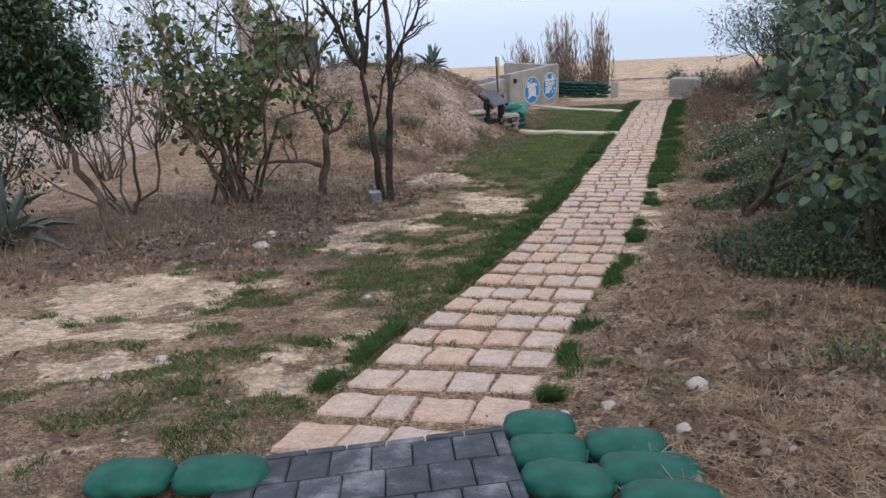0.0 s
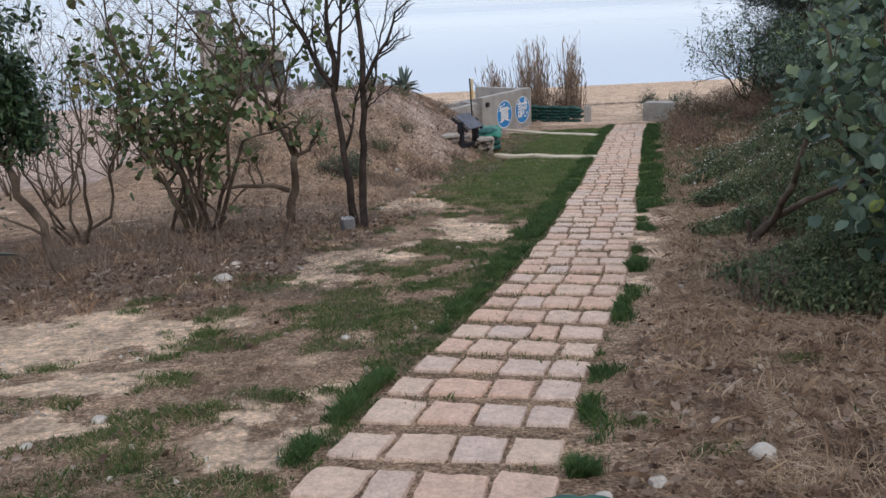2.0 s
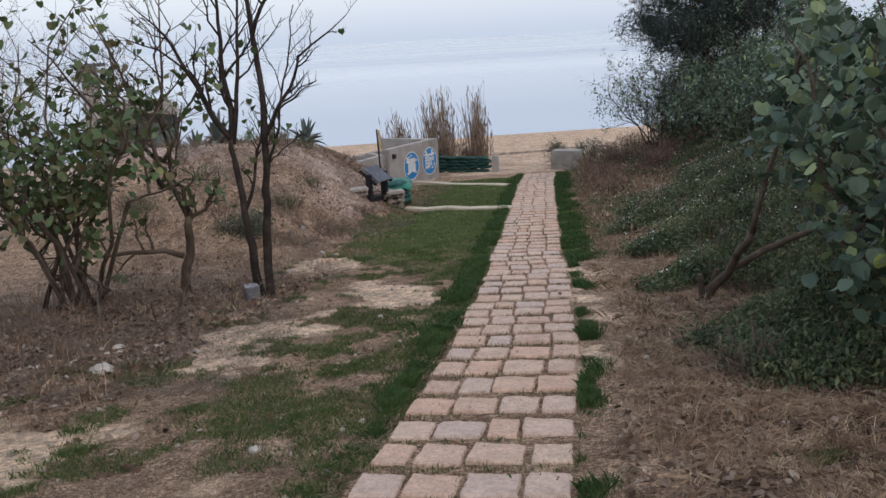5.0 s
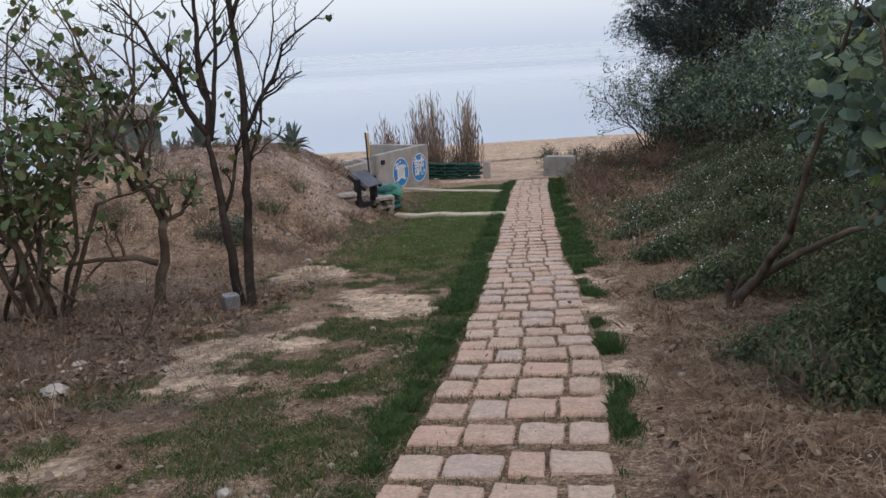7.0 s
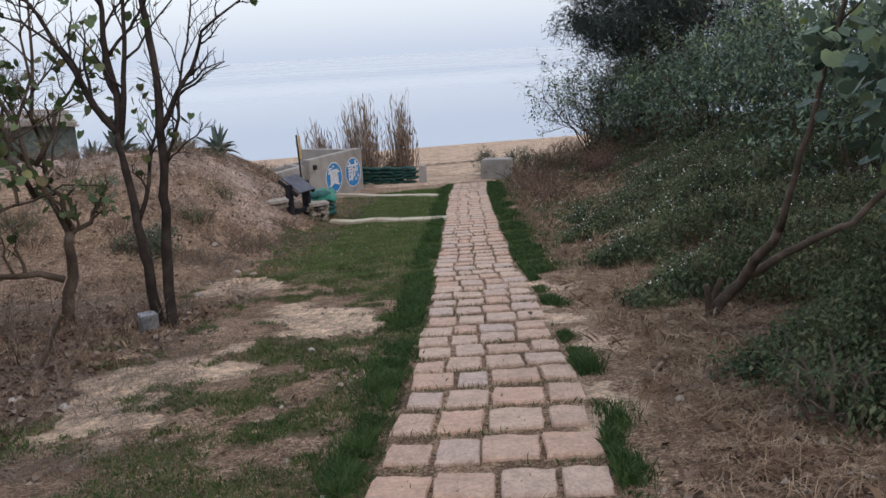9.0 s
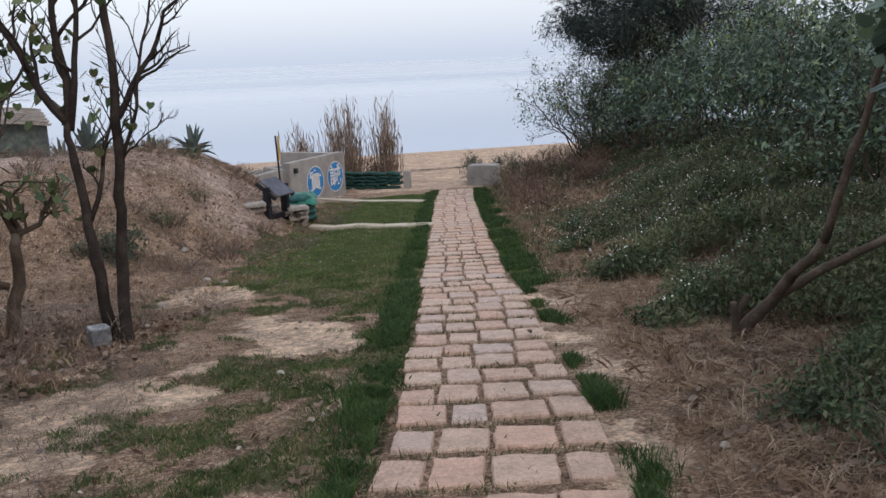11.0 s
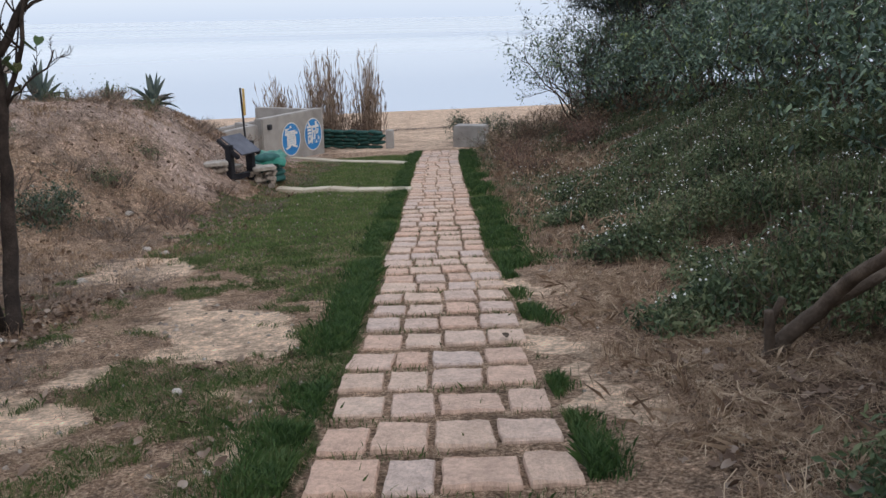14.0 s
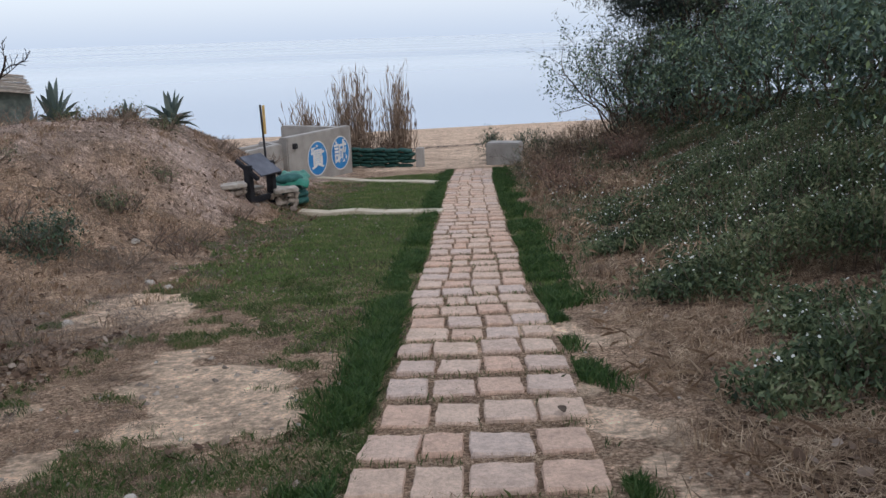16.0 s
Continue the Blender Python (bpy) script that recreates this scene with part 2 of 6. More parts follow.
def sett_material():
    """Sandstone: each sett salmon, buff or grey-pink, stained and pitted."""
    m, n, l, b = material("sandstone_setts", 0.9, 0.2)
    co, info = n.new("ShaderNodeTexCoord"), n.new("ShaderNodeObjectInfo")
    shift = n.new("ShaderNodeVectorMath")
    shift.operation = "MULTIPLY_ADD"
    shift.inputs[1].default_value = (1, 1, 1)
    l.new(co.outputs["Object"], shift.inputs[0])
    wide = n.new("ShaderNodeVectorMath")
    wide.operation = "SCALE"
    wide.inputs["Scale"].default_value = 37.0
    l.new(info.outputs["Random"], wide.inputs[0])
    l.new(wide.outputs[0], shift.inputs[2])

    def noise_(scale, detail, rough__=0.6):
        t = n.new("ShaderNodeTexNoise")
        t.inputs["Scale"].default_value, t.inputs["Detail"].default_value, t.inputs["Roughness"].default_value = scale, detail, rough__
        l.new(shift.outputs[0], t.inputs["Vector"])
        return t.outputs["Fac"]

    hue = n.new("ShaderNodeValToRGB")
    tones = ((0.0, (0.60, 0.42, 0.325)), (0.2, (0.645, 0.43, 0.325)), (0.4, (0.62, 0.45, 0.35)), (0.58, (0.66, 0.49, 0.385)), (0.76, (0.61, 0.45, 0.365)), (0.93, (0.60, 0.465, 0.395)), (1.0, (0.64, 0.455, 0.355)))
    hue.color_ramp.elements[0].color, hue.color_ramp.elements[1].color = (*tones[0][1], 1), (*tones[-1][1], 1)
    for p, c in tones[1:-1]:
        hue.color_ramp.elements.new(p).color = (*c, 1)
    l.new(info.outputs["Random"], hue.inputs[0])
    c = hue.outputs[0]
    stain, pit, grain = noise_(2.6, 8.0, 0.65), noise_(11.0, 8.0, 0.75), noise_(48.0, 5.0, 0.7)
    for src, a, z_, lo, hi in ((stain, 0.34, 0.66, 0.84, 1.14), (pit, 0.32, 0.58, 0.7, 1.06), (grain, 0.3, 0.7, 0.84, 1.14)):
        mr = n.new("ShaderNodeMapRange")
        mr.inputs["From Min"].default_value, mr.inputs["From Max"].default_value = a, z_
        mr.inputs["To Min"].default_value, mr.inputs["To Max"].default_value = lo, hi
        l.new(src, mr.inputs["Value"])
        mul = n.new("ShaderNodeVectorMath")
        mul.operation = "SCALE"
        l.new(c, mul.inputs[0])
        l.new(mr.outputs[0], mul.inputs["Scale"])
        c = mul.outputs[0]
    # trodden earth in the hollows
    mr = n.new("ShaderNodeMapRange")
    mr.inputs["From Min"].default_value, mr.inputs["From Max"].default_value = 0.56, 0.72
    mr.inputs["To Max"].default_value = 0.5
    l.new(noise_(4.3, 10.0, 0.7), mr.inputs["Value"])
    mx = n.new("ShaderNodeMixRGB")
    mx.inputs[2].default_value = (0.40, 0.27, 0.19, 1)
    l.new(mr.outputs[0], mx.inputs[0])
    l.new(c, mx.inputs[1])
    l.new(mx.outputs[0], b.inputs["Base Color"])
    b1, b2 = n.new("ShaderNodeBump"), n.new("ShaderNodeBump")
    b1.inputs["Strength"].default_value, b1.inputs["Distance"].default_value = 0.7, 0.02
    b2.inputs["Strength"].default_value, b2.inputs["Distance"].default_value = 0.6, 0.006
    l.new(pit, b1.inputs["Height"])
    l.new(grain, b2.inputs["Height"])
    l.new(b1.outputs[0], b2.inputs["Normal"])
    l.new(b2.outputs[0], b.inputs["Normal"])
    return m


SETT = sett_material()
SLATE = mottled("dark_paver", [(0.030, 0.031, 0.040), (0.07, 0.072, 0.085), (0.23, 0.23, 0.235)], 7, 10, 0.75, 0.6, 60, 0.006, "object", vary=0.12)
BAG = mottled("green_woven_bag", [(0.005, 0.052, 0.039), (0.009, 0.085, 0.062), (0.022, 0.135, 0.10)], 8, 5, 0.6, 0.25, 220, 0.003, spec=0.3)
TARP = mottled("green_sheet", [(0.012, 0.10, 0.07), (0.02, 0.16, 0.11), (0.05, 0.23, 0.17)], 5, 6, 0.5, 0.3, 60, 0.006)
NET = mottled("grey_green_netting", [(0.05, 0.065, 0.06), (0.10, 0.125, 0.115), (0.19, 0.21, 0.19)], 5, 8, 0.9, 0.6, 60, 0.02)
BAG_TARP = mottled("blue_green_bag", [(0.012, 0.06, 0.055), (0.025, 0.10, 0.092), (0.06, 0.16, 0.145)], 6, 6, 0.7, 0.4, 90, 0.006)
BAG_OLD = mottled("dark_green_bag", [(0.008, 0.03, 0.026), (0.015, 0.06, 0.05), (0.05, 0.10, 0.08)], 6, 6, 0.7, 0.3, 90, 0.006)
CONCRETE = mottled("concrete", [(0.20, 0.18, 0.165), (0.33, 0.305, 0.28), (0.43, 0.405, 0.375)], 1.6, 12, 0.9, 0.35, 40, 0.004)
BLOCK = mottled("cement_block", [(0.20, 0.21, 0.22), (0.32, 0.33, 0.35), (0.42, 0.43, 0.45)], 8, 8, 0.95, 0.5, 90, 0.004)
SLAB = mottled("pale_strip", [(0.36, 0.30, 0.22), (0.50, 0.43, 0.33), (0.58, 0.52, 0.42)], 2, 8, 0.9, 0.4, 40, 0.006)
BARK = mottled("bark", [(0.012, 0.009, 0.008), (0.032, 0.024, 0.02), (0.08, 0.062, 0.052)], 5, 10, 0.95, 0.8, 50, 0.012)
BARK_PALE = mottled("pale_bark", [(0.038, 0.027, 0.02), (0.10, 0.073, 0.055), (0.20, 0.155, 0.12)], 5, 10, 0.95, 0.8, 50, 0.012)
TWIG = mottled("twig", [(0.07, 0.05, 0.04), (0.16, 0.12, 0.095), (0.26, 0.205, 0.165)], 3, 4, 0.95, 0.0, 20)
LEAF = leafy("broad_leaf", [(0.03, 0.045, 0.02), (0.055, 0.09, 0.034), (0.085, 0.13, 0.05), (0.12, 0.165, 0.065), (0.13, 0.10, 0.055), (0.27, 0.27, 0.09)], through_=0.2, scale=1.5, drift=0.9)
# darkest tones, drifting in patches, also put shade between leaf clumps into the colour
LEAF_BLUE = leafy("dull_leaf", [(0.018, 0.03, 0.025), (0.046, 0.076, 0.058), (0.082, 0.128, 0.092), (0.125, 0.18, 0.12), (0.18, 0.235, 0.125), (0.33, 0.40, 0.12)], through_=0.18, scale=1.3, drift=0.9)
LEAF_DARK = leafy("dark_glossy_leaf", [(0.008, 0.02, 0.011), (0.02, 0.044, 0.02), (0.042, 0.078, 0.032), (0.075, 0.12, 0.05)], 0.35, 0.5, 0.12, scale=3.0, drift=1.1)
# dark low end and strong drift paint in part of the tangle's inner shade
LEAF_LOW = leafy("undergrowth_leaf", [(0.014, 0.022, 0.013), (0.045, 0.07, 0.034), (0.095, 0.128, 0.062), (0.18, 0.20, 0.10), (0.24, 0.21, 0.13)], 0.6, 0.25, scale=1.8, drift=1.3)
BRUSH = leafy("dead_brush", [(0.07, 0.042, 0.032), (0.19, 0.11, 0.082), (0.32, 0.20, 0.15), (0.45, 0.33, 0.255)], 0.9, 0.1, 0.1, scale=1.2, drift=1.0)
NEEDLE = leafy("needle", [(0.02, 0.028, 0.028), (0.04, 0.055, 0.05), (0.065, 0.085, 0.07)], 0.7, 0.2, 0.1, scale=1.0, drift=1.0)
DEAD = leafy("dead_leaf", [(0.045, 0.028, 0.02), (0.11, 0.072, 0.052), (0.20, 0.14, 0.105), (0.36, 0.30, 0.25)], 0.9, 0.1, 0.1, scale=5.0, drift=1.2)
STRAW = leafy("dry_grass", [(0.10, 0.062, 0.042), (0.235, 0.152, 0.10), (0.40, 0.285, 0.192), (0.64, 0.50, 0.36)], 0.85, 0.15, 0.15, scale=6.0, drift=1.3)
REED = leafy("dry_reed", [(0.10, 0.066, 0.05), (0.21, 0.148, 0.11), (0.33, 0.245, 0.18), (0.46, 0.37, 0.28)], 0.8, 0.15, 0.15, scale=2.0, drift=1.0)
GRASS = leafy("green_grass", [(0.032, 0.056, 0.018), (0.06, 0.105, 0.03), (0.105, 0.15, 0.05), (0.24, 0.21, 0.11)], 0.6, 0.25, 0.25, scale=4.0, drift=1.1)
LUSH = leafy("lush_grass", [(0.022, 0.046, 0.016), (0.042, 0.09, 0.026), (0.078, 0.14, 0.042), (0.15, 0.17, 0.07)], 0.55, 0.3, 0.3, scale=4.0, drift=1.0)
LAWN = leafy("mown_grass", [(0.06, 0.10, 0.03), (0.105, 0.175, 0.05), (0.165, 0.22, 0.075), (0.33, 0.30, 0.15)], 0.6, 0.25, 0.3, scale=2.2, drift=1.2)
AGAVE = leafy("agave_leaf", [(0.035, 0.055, 0.05), (0.075, 0.105, 0.095), (0.15, 0.185, 0.16)], 0.5, 0.35, 0.05)
PETAL = leafy("white_petal", [(0.6, 0.6, 0.56), (0.8, 0.8, 0.76)], 0.7, 0.2, 0.2)
BLACK = mottled("black_stained_wood", [(0.010, 0.010, 0.013), (0.02, 0.02, 0.025), (0.045, 0.045, 0.05)], 4, 8, 0.6, 0.4, 60, 0.003)
ROOFING = mottled("grey_roof_board", [(0.06, 0.065, 0.085), (0.10, 0.105, 0.13), (0.16, 0.165, 0.19)], 3, 6, 0.6, 0.2, 50, 0.003)
WHITE = mottled("weathered_white_paint", [(0.5, 0.5, 0.5), (0.68, 0.68, 0.67), (0.8, 0.8, 0.78)], 3, 6, 0.6, 0.1, 30, 0.002)
BLUE = mottled("blue_paint", [(0.02, 0.15, 0.38), (0.03, 0.22, 0.52), (0.06, 0.28, 0.56)], 3, 6, 0.6, 0.1, 40, 0.002)
YELLOW = mottled("yellow_paint", [(0.46, 0.28, 0.08), (0.58, 0.38, 0.13), (0.66, 0.48, 0.22)], 6, 6, 0.5, 0.1, 40, 0.002)
STONE = mottled("pale_stone", [(0.22, 0.19, 0.16), (0.34, 0.30, 0.26), (0.50, 0.46, 0.41)], 9, 8, 0.9, 0.6, 60, 0.006, "island", vary=0.2)
RUBBLE = mottled("rubble_stone", [(0.16, 0.13, 0.11), (0.30, 0.25, 0.21), (0.48, 0.42, 0.36)], 9, 8, 0.95, 0.6, 60, 0.006, "island", vary=0.3)

# ---- building helpers ----
rng = np.random.default_rng(7)


class Geo:
    """Gathers the vertices and faces of one mesh, in world metres."""

    def __init__(self):
        self.v, self.f, self.n = [], [], 0

    def add(self, verts, faces):
        verts = np.asarray(verts, float).reshape(-1, 3)
        self.v.append(verts)
        self.f.extend([tuple(int(i) + self.n for i in f) for f in faces])
        self.n += len(verts)

    def batch(self, shape, faces, places):
        """places: (N, 4, 4)-like (N, 3, 4) matrices applied to one shape."""
        shape = np.asarray(shape, float)
        k = len(shape)
        pts = np.einsum("nij,kj->nki", places[:, :, :3], shape) + places[:, None, :, 3]
        start = self.n
        self.v.append(pts.reshape(-1, 3))
        for i in range(len(places)):
            o = start + i * k
            self.f.extend([tuple(j + o for j in f) for f in faces])
        self.n += k * len(places)

    def tube(self, line, radii, sides=6):
        line = np.asarray(line, float)
        radii = np.broadcast_to(np.asarray(radii, float), (len(line),))
        d = np.gradient(line, axis=0)
        d /= np.linalg.norm(d, axis=1)[:, None] + 1e-9
        up = np.array([0, 0, 1.0]) if abs(d[0][2]) < 0.8 else np.array([1.0, 0, 0])
        a = np.cross(d, up)
        a /= np.linalg.norm(a, axis=1)[:, None] + 1e-9
        b = np.cross(d, a)
        ang = np.arange(sides) / sides * 2 * np.pi
        ring = line[:, None] + radii[:, None, None] * (np.cos(ang)[None, :, None] * a[:, None] + np.sin(ang)[None, :, None] * b[:, None])
        faces = []
        for i in range(len(line) - 1):
            for j in range(sides):
                k = (j + 1) % sides
                faces.append((i * sides + j, i * sides + k, (i + 1) * sides + k, (i + 1) * sides + j))
        faces.append(tuple(range(sides))[::-1])
        faces.append(tuple((len(line) - 1) * sides + j for j in range(sides)))
        self.add(ring.reshape(-1, 3), faces)

    def box(self, m, size, bevel=0.0):
        """A box on the pose m, centred, with its edges broken by bevel."""
        bm = bmesh.new()
        bmesh.ops.create_cube(bm, size=1, matrix=Matrix.Diagonal((*size, 1)))
        if bevel:
            bmesh.ops.bevel(bm, geom=bm.edges[:], offset=bevel, segments=2, affect="EDGES")
        bmesh.ops.transform(bm, matrix=m, verts=bm.verts)
        bm.verts.index_update()
        self.add([v.co[:] for v in bm.verts], [[v.index for v in f.verts] for f in bm.faces])
        bm.free()

    def mesh(self, name, mat, origin=(0, 0, 0), smooth_=False):
        me = bpy.data.meshes.new(name)
        v = (np.concatenate(self.v) if self.v else np.zeros((0, 3))) - np.asarray(origin, float)
        me.from_pydata(v.tolist(), [], self.f)
        me.materials.append(mat)
        if smooth_:
            me.polygons.foreach_set("use_smooth", [True] * len(me.polygons))
        me.update()
        return me


def thing(name, base, label, category, group="", kind=""):
    ob = new(name)
    ob.empty_display_size = 0.2
    ob.location = base
    return tagged(ob, label, category, group, kind)


def part(name, g, mat, parent, label="", smooth_=False, kind=""):
    base = Vector(parent.location)
    p = parent.parent
    while p:
        base += p.location
        p = p.parent
    ob = new(name, g.mesh(name, mat, base, smooth_))
    ob.parent = parent
    return tagged(ob, label, kind=kind)


def single(name, g, mat, label, category="", kind="", smooth_=False, group="", base=None):
    base = (0, 0, 0) if base is None else base
    ob = new(name, g.mesh(name, mat, base, smooth_))
    ob.location = base
    return tagged(ob, label, category, group, kind)


def frames_at(places, size, tilt=0.6, droop=-0.5):
    """Random turns for leaves at places: (N, 3, 4)."""
    k = len(places)
    yaw, pit, rol = rng.uniform(0, 2 * np.pi, k), rng.normal(droop, tilt, k), rng.normal(0, tilt, k)
    cy, sy, cp, sp, cr, sr = np.cos(yaw), np.sin(yaw), np.cos(pit), np.sin(pit), np.cos(rol), np.sin(rol)
    m = np.zeros((k, 3, 4))
    m[:, 0, 0], m[:, 0, 1], m[:, 0, 2] = cy * cr + sy * sp * sr, -sy * cp, cy * sr - sy * sp * cr
    m[:, 1, 0], m[:, 1, 1], m[:, 1, 2] = sy * cr - cy * sp * sr, cy * cp, sy * sr + cy * sp * cr
    m[:, 2, 0], m[:, 2, 1], m[:, 2, 2] = -cp * sr, sp, cp * cr
    s = np.broadcast_to(np.asarray(size, float), (k,))
    m[:, :, :3] *= s[:, None, None]
    m[:, :, 3] = places
    return m


# leaf blades one unit long: heart-shaped, oval, narrow
HEART = [(0, 0, 0), (-0.36, -0.12, 0.06), (-0.52, 0.25, 0.10), (-0.40, 0.64, 0.06), (0, 0.95, -0.08), (0.40, 0.64, 0.06), (0.52, 0.25, 0.10), (0.36, -0.12, 0.06)]
HEART_F = [(0, 3, 2, 1), (0, 4, 3), (0, 5, 4), (0, 7, 6, 5)]
ROUND = [(0, 0.04, 0.03), (-0.24, -0.06, 0.0), (-0.45, 0.14, -0.03), (-0.47, 0.45, 0.02), (-0.3, 0.74, -0.04), (0.02, 0.86, -0.12), (0.32, 0.72, -0.02), (0.47, 0.42, -0.05), (0.44, 0.12, 0.03), (0.22, -0.06, -0.02)]
ROUND_F = [(0, 2, 1), (0, 4, 3, 2), (0, 5, 4), (0, 6, 5), (0, 8, 7, 6), (0, 9, 8)]
OVAL = [(0, 0, 0), (-0.24, 0.45, 0.06), (0, 1, -0.08), (0.24, 0.45, 0.06)]
OVAL_F = [(0, 2, 1), (0, 3, 2)]
NARROW = [(0, 0, 0), (-0.09, 0.5, 0.03), (0, 1, -0.05), (0.09, 0.5, 0.03)]


def blades(g, x, y, h, lean, width=0.006):
    """Upright grass blades, a bent pair of triangles each."""
    k = len(x)
    z = land(x, y)
    a = rng.uniform(0, 2 * np.pi, k)
    tip = np.stack([x + np.cos(a) * h * lean, y + np.sin(a) * h * lean, z + h], 1)
    mid_ = np.stack([x + np.cos(a) * h * lean * 0.3, y + np.sin(a) * h * lean * 0.3, z + h * 0.6], 1)
    w = rng.uniform(0, 2 * np.pi, k)
    side = np.stack([np.cos(w), np.sin(w), np.zeros(k)], 1) * np.broadcast_to(width, (k,))[:, None]
    root = np.stack([x, y, z - 0.01], 1)
    pts = np.stack([root - side, root + side, mid_ + side * 0.8, tip, mid_ - side * 0.8], 1)
    start = g.n
    g.v.append(pts.reshape(-1, 3))
    g.n += 5 * k
    g.f.extend([(start + 5 * i, start + 5 * i + 1, start + 5 * i + 2, start + 5 * i + 3, start + 5 * i + 4) for i in range(k)])


def strands(g, x, y, length, width=0.004, lift=0.03):
    """Dry stalks lying on the soil."""
    k = len(x)
    a = rng.uniform(0, 2 * np.pi, k)
    d = np.stack([np.cos(a), np.sin(a)], 1)
    p0, p1 = np.stack([x, y], 1) - d * length[:, None] / 2, np.stack([x, y], 1) + d * length[:, None] / 2
    z0, z1 = land(p0[:, 0], p0[:, 1]) + rng.uniform(0, lift, k), land(p1[:, 0], p1[:, 1]) + rng.uniform(0, lift * 2, k)
    s = np.stack([-d[:, 1], d[:, 0]], 1) * np.broadcast_to(width, (k,))[:, None]
    zm = np.maximum((z0 + z1) / 2, land(x, y)) + rng.uniform(0.0, lift, k)
    pm = (p0 + p1) / 2 + rng.normal(0, 0.015, (k, 2))
    pts = np.stack([np.c_[p0 - s, z0], np.c_[p0 + s, z0], np.c_[pm + s, zm], np.c_[p1 + s, z1], np.c_[p1 - s, z1], np.c_[pm - s, zm]], 1)
    start = g.n
    g.v.append(pts.reshape(-1, 3))
    g.n += 6 * k
    for i in range(k):
        o = start + 6 * i
        g.f.append((o, o + 1, o + 2, o + 5))
        g.f.append((o + 5, o + 2, o + 3, o + 4))


def wander(p0, p1, steps=8, wobble=0.05, sag=0.0):
    """A crooked line from p0 to p1."""
    p0, p1 = np.asarray(p0, float), np.asarray(p1, float)
    s = np.linspace(0, 1, steps)
    n_ = np.cumsum(rng.normal(0, 1, (steps, 3)), 0)
    n_ -= n_[0] + (n_[-1] - n_[0]) * s[:, None]
    out_ = p0 + (p1 - p0) * s[:, None] + n_ * wobble
    out_[:, 2] += sag * 4 * s * (1 - s)
    return out_


def grow(g, line, r0, r1, levels, kids, spread=0.7, length=0.55, tips=None, up=0.35, start=0.3, sides=6):
    """A limb along line with side branches; the tips of the last ones go into tips."""
    line = np.asarray(line, float)
    radii = np.linspace(r0, r1, len(line))
    g.tube(line, radii, sides)
    total = np.linalg.norm(line[-1] - line[0])
    if levels == 0:
        if tips is not None:
            tips.extend(line[len(line) // 3:].tolist())
        return
    for i in range(kids):
        s = start + (1 - start) * (i + rng.uniform(0.1, 0.9)) / kids
        j = min(int(s * (len(line) - 1)), len(line) - 2)
        p = line[j] + (line[j + 1] - line[j]) * (s * (len(line) - 1) - j)
        d = line[j + 1] - line[j]
        d = d / (np.linalg.norm(d) + 1e-9)
        q = rng.normal(0, 1, 3)
        q -= d * (q @ d)
        q /= np.linalg.norm(q) + 1e-9
        way = d * (1 - spread) + q * spread + np.array([0, 0, up])
        way /= np.linalg.norm(way)
        ln = total * length * rng.uniform(0.6, 1.2) * (1.15 - 0.5 * s)
        r = max(radii[j] * 0.55, 0.0025)
        grow(g, wander(p, p + way * ln, 6, 0.035 * ln), r, max(r * 0.35, 0.0018), levels - 1, max(2, kids - 1), spread, length, tips, up, 0.25, max(3, sides - 1))

# ---- ground and sea ----


def axis(stops):
    """Grid lines: (from, to, step) runs."""
    return np.unique(np.round(np.concatenate([np.arange(a, b, s) for a, b, s in stops] + [[stops[-1][1]]]), 3))


def inside(x, y, ring):
    r = np.asarray(ring, float)
    hit_ = np.zeros(np.shape(x), bool)
    for (x0, y0), (x1, y1) in zip(r, np.roll(r, -1, 0)):
        c = ((y0 > y) != (y1 > y)) & (x < (x1 - x0) * (y - y0) / (y1 - y0 + 1e-9) + x0)
        hit_ ^= c
    return hit_


def patches(x, y, spots):
    """1 in the middle of each (x, y, half length, half width, turn) patch, fading out."""
    m = np.zeros(np.shape(x))
    x, y = x + 1.1 * (fbm(x, y, 0.5, 141, 4) - 0.5) + 0.4 * (fbm(x, y, 0.16, 143, 3) - 0.5), y + 1.1 * (fbm(x, y, 0.5, 151, 4) - 0.5) + 0.4 * (fbm(x, y, 0.16, 153, 3) - 0.5)
    for px, py, a, b, turn in spots:
        c, s = math.cos(radians(turn)), math.sin(radians(turn))
        u, v = (x - px) * c + (y - py) * s, -(x - px) * s + (y - py) * c
        m = np.maximum(m, np.clip(1.7 - np.sqrt((u / a) ** 2 + (v / b) ** 2), 0, 1))
    return m


SAND = [(-0.92, 11.9, 0.45, 0.62, 0), (0.45, 14.4, 0.42, 0.9, 10), (-0.45, 12.9, 0.25, 0.18, 0), (-0.4, 17.8, 0.42, 0.7, 0), (0.87, 11.15, 0.1, 0.4, 0), (-1.05, 10.5, 0.12, 0.22, 0), (-3.0, 8.35, 0.75, 0.65, 10),
        (-2.55, 7.0, 0.5, 0.26, 0), (-0.68, 6.15, 0.16, 0.24, 0), (-1.05, 5.55, 0.2, 0.16, 0), (-1.45, 10.8, 0.2, 0.35, 0), (-2.8, 11.75, 0.3, 0.4, 0), (-2.5, 6.05, 0.28, 0.22, 0), (-3.9, 6.9, 0.8, 0.6, 20),
        (2.9, 12.5, 0.2, 0.55, 10), (2.7, 11.3, 0.2, 0.45, 10), (2.07, 9.38, 0.2, 0.25, 0), (3.5, 14.7, 0.25, 0.7, 10)]
LAWN_RING = [(1.0, 16.0), (-0.35, 19.3), (0.15, 22.2), (1.25, 25.7), (1.9, 27), (2.9, 34.5), (6.2, 35.2), (7.2, 34.9), (5.2, 26.7), (4.2, 24), (2.4, 16.5), (1.9, 14.5)]
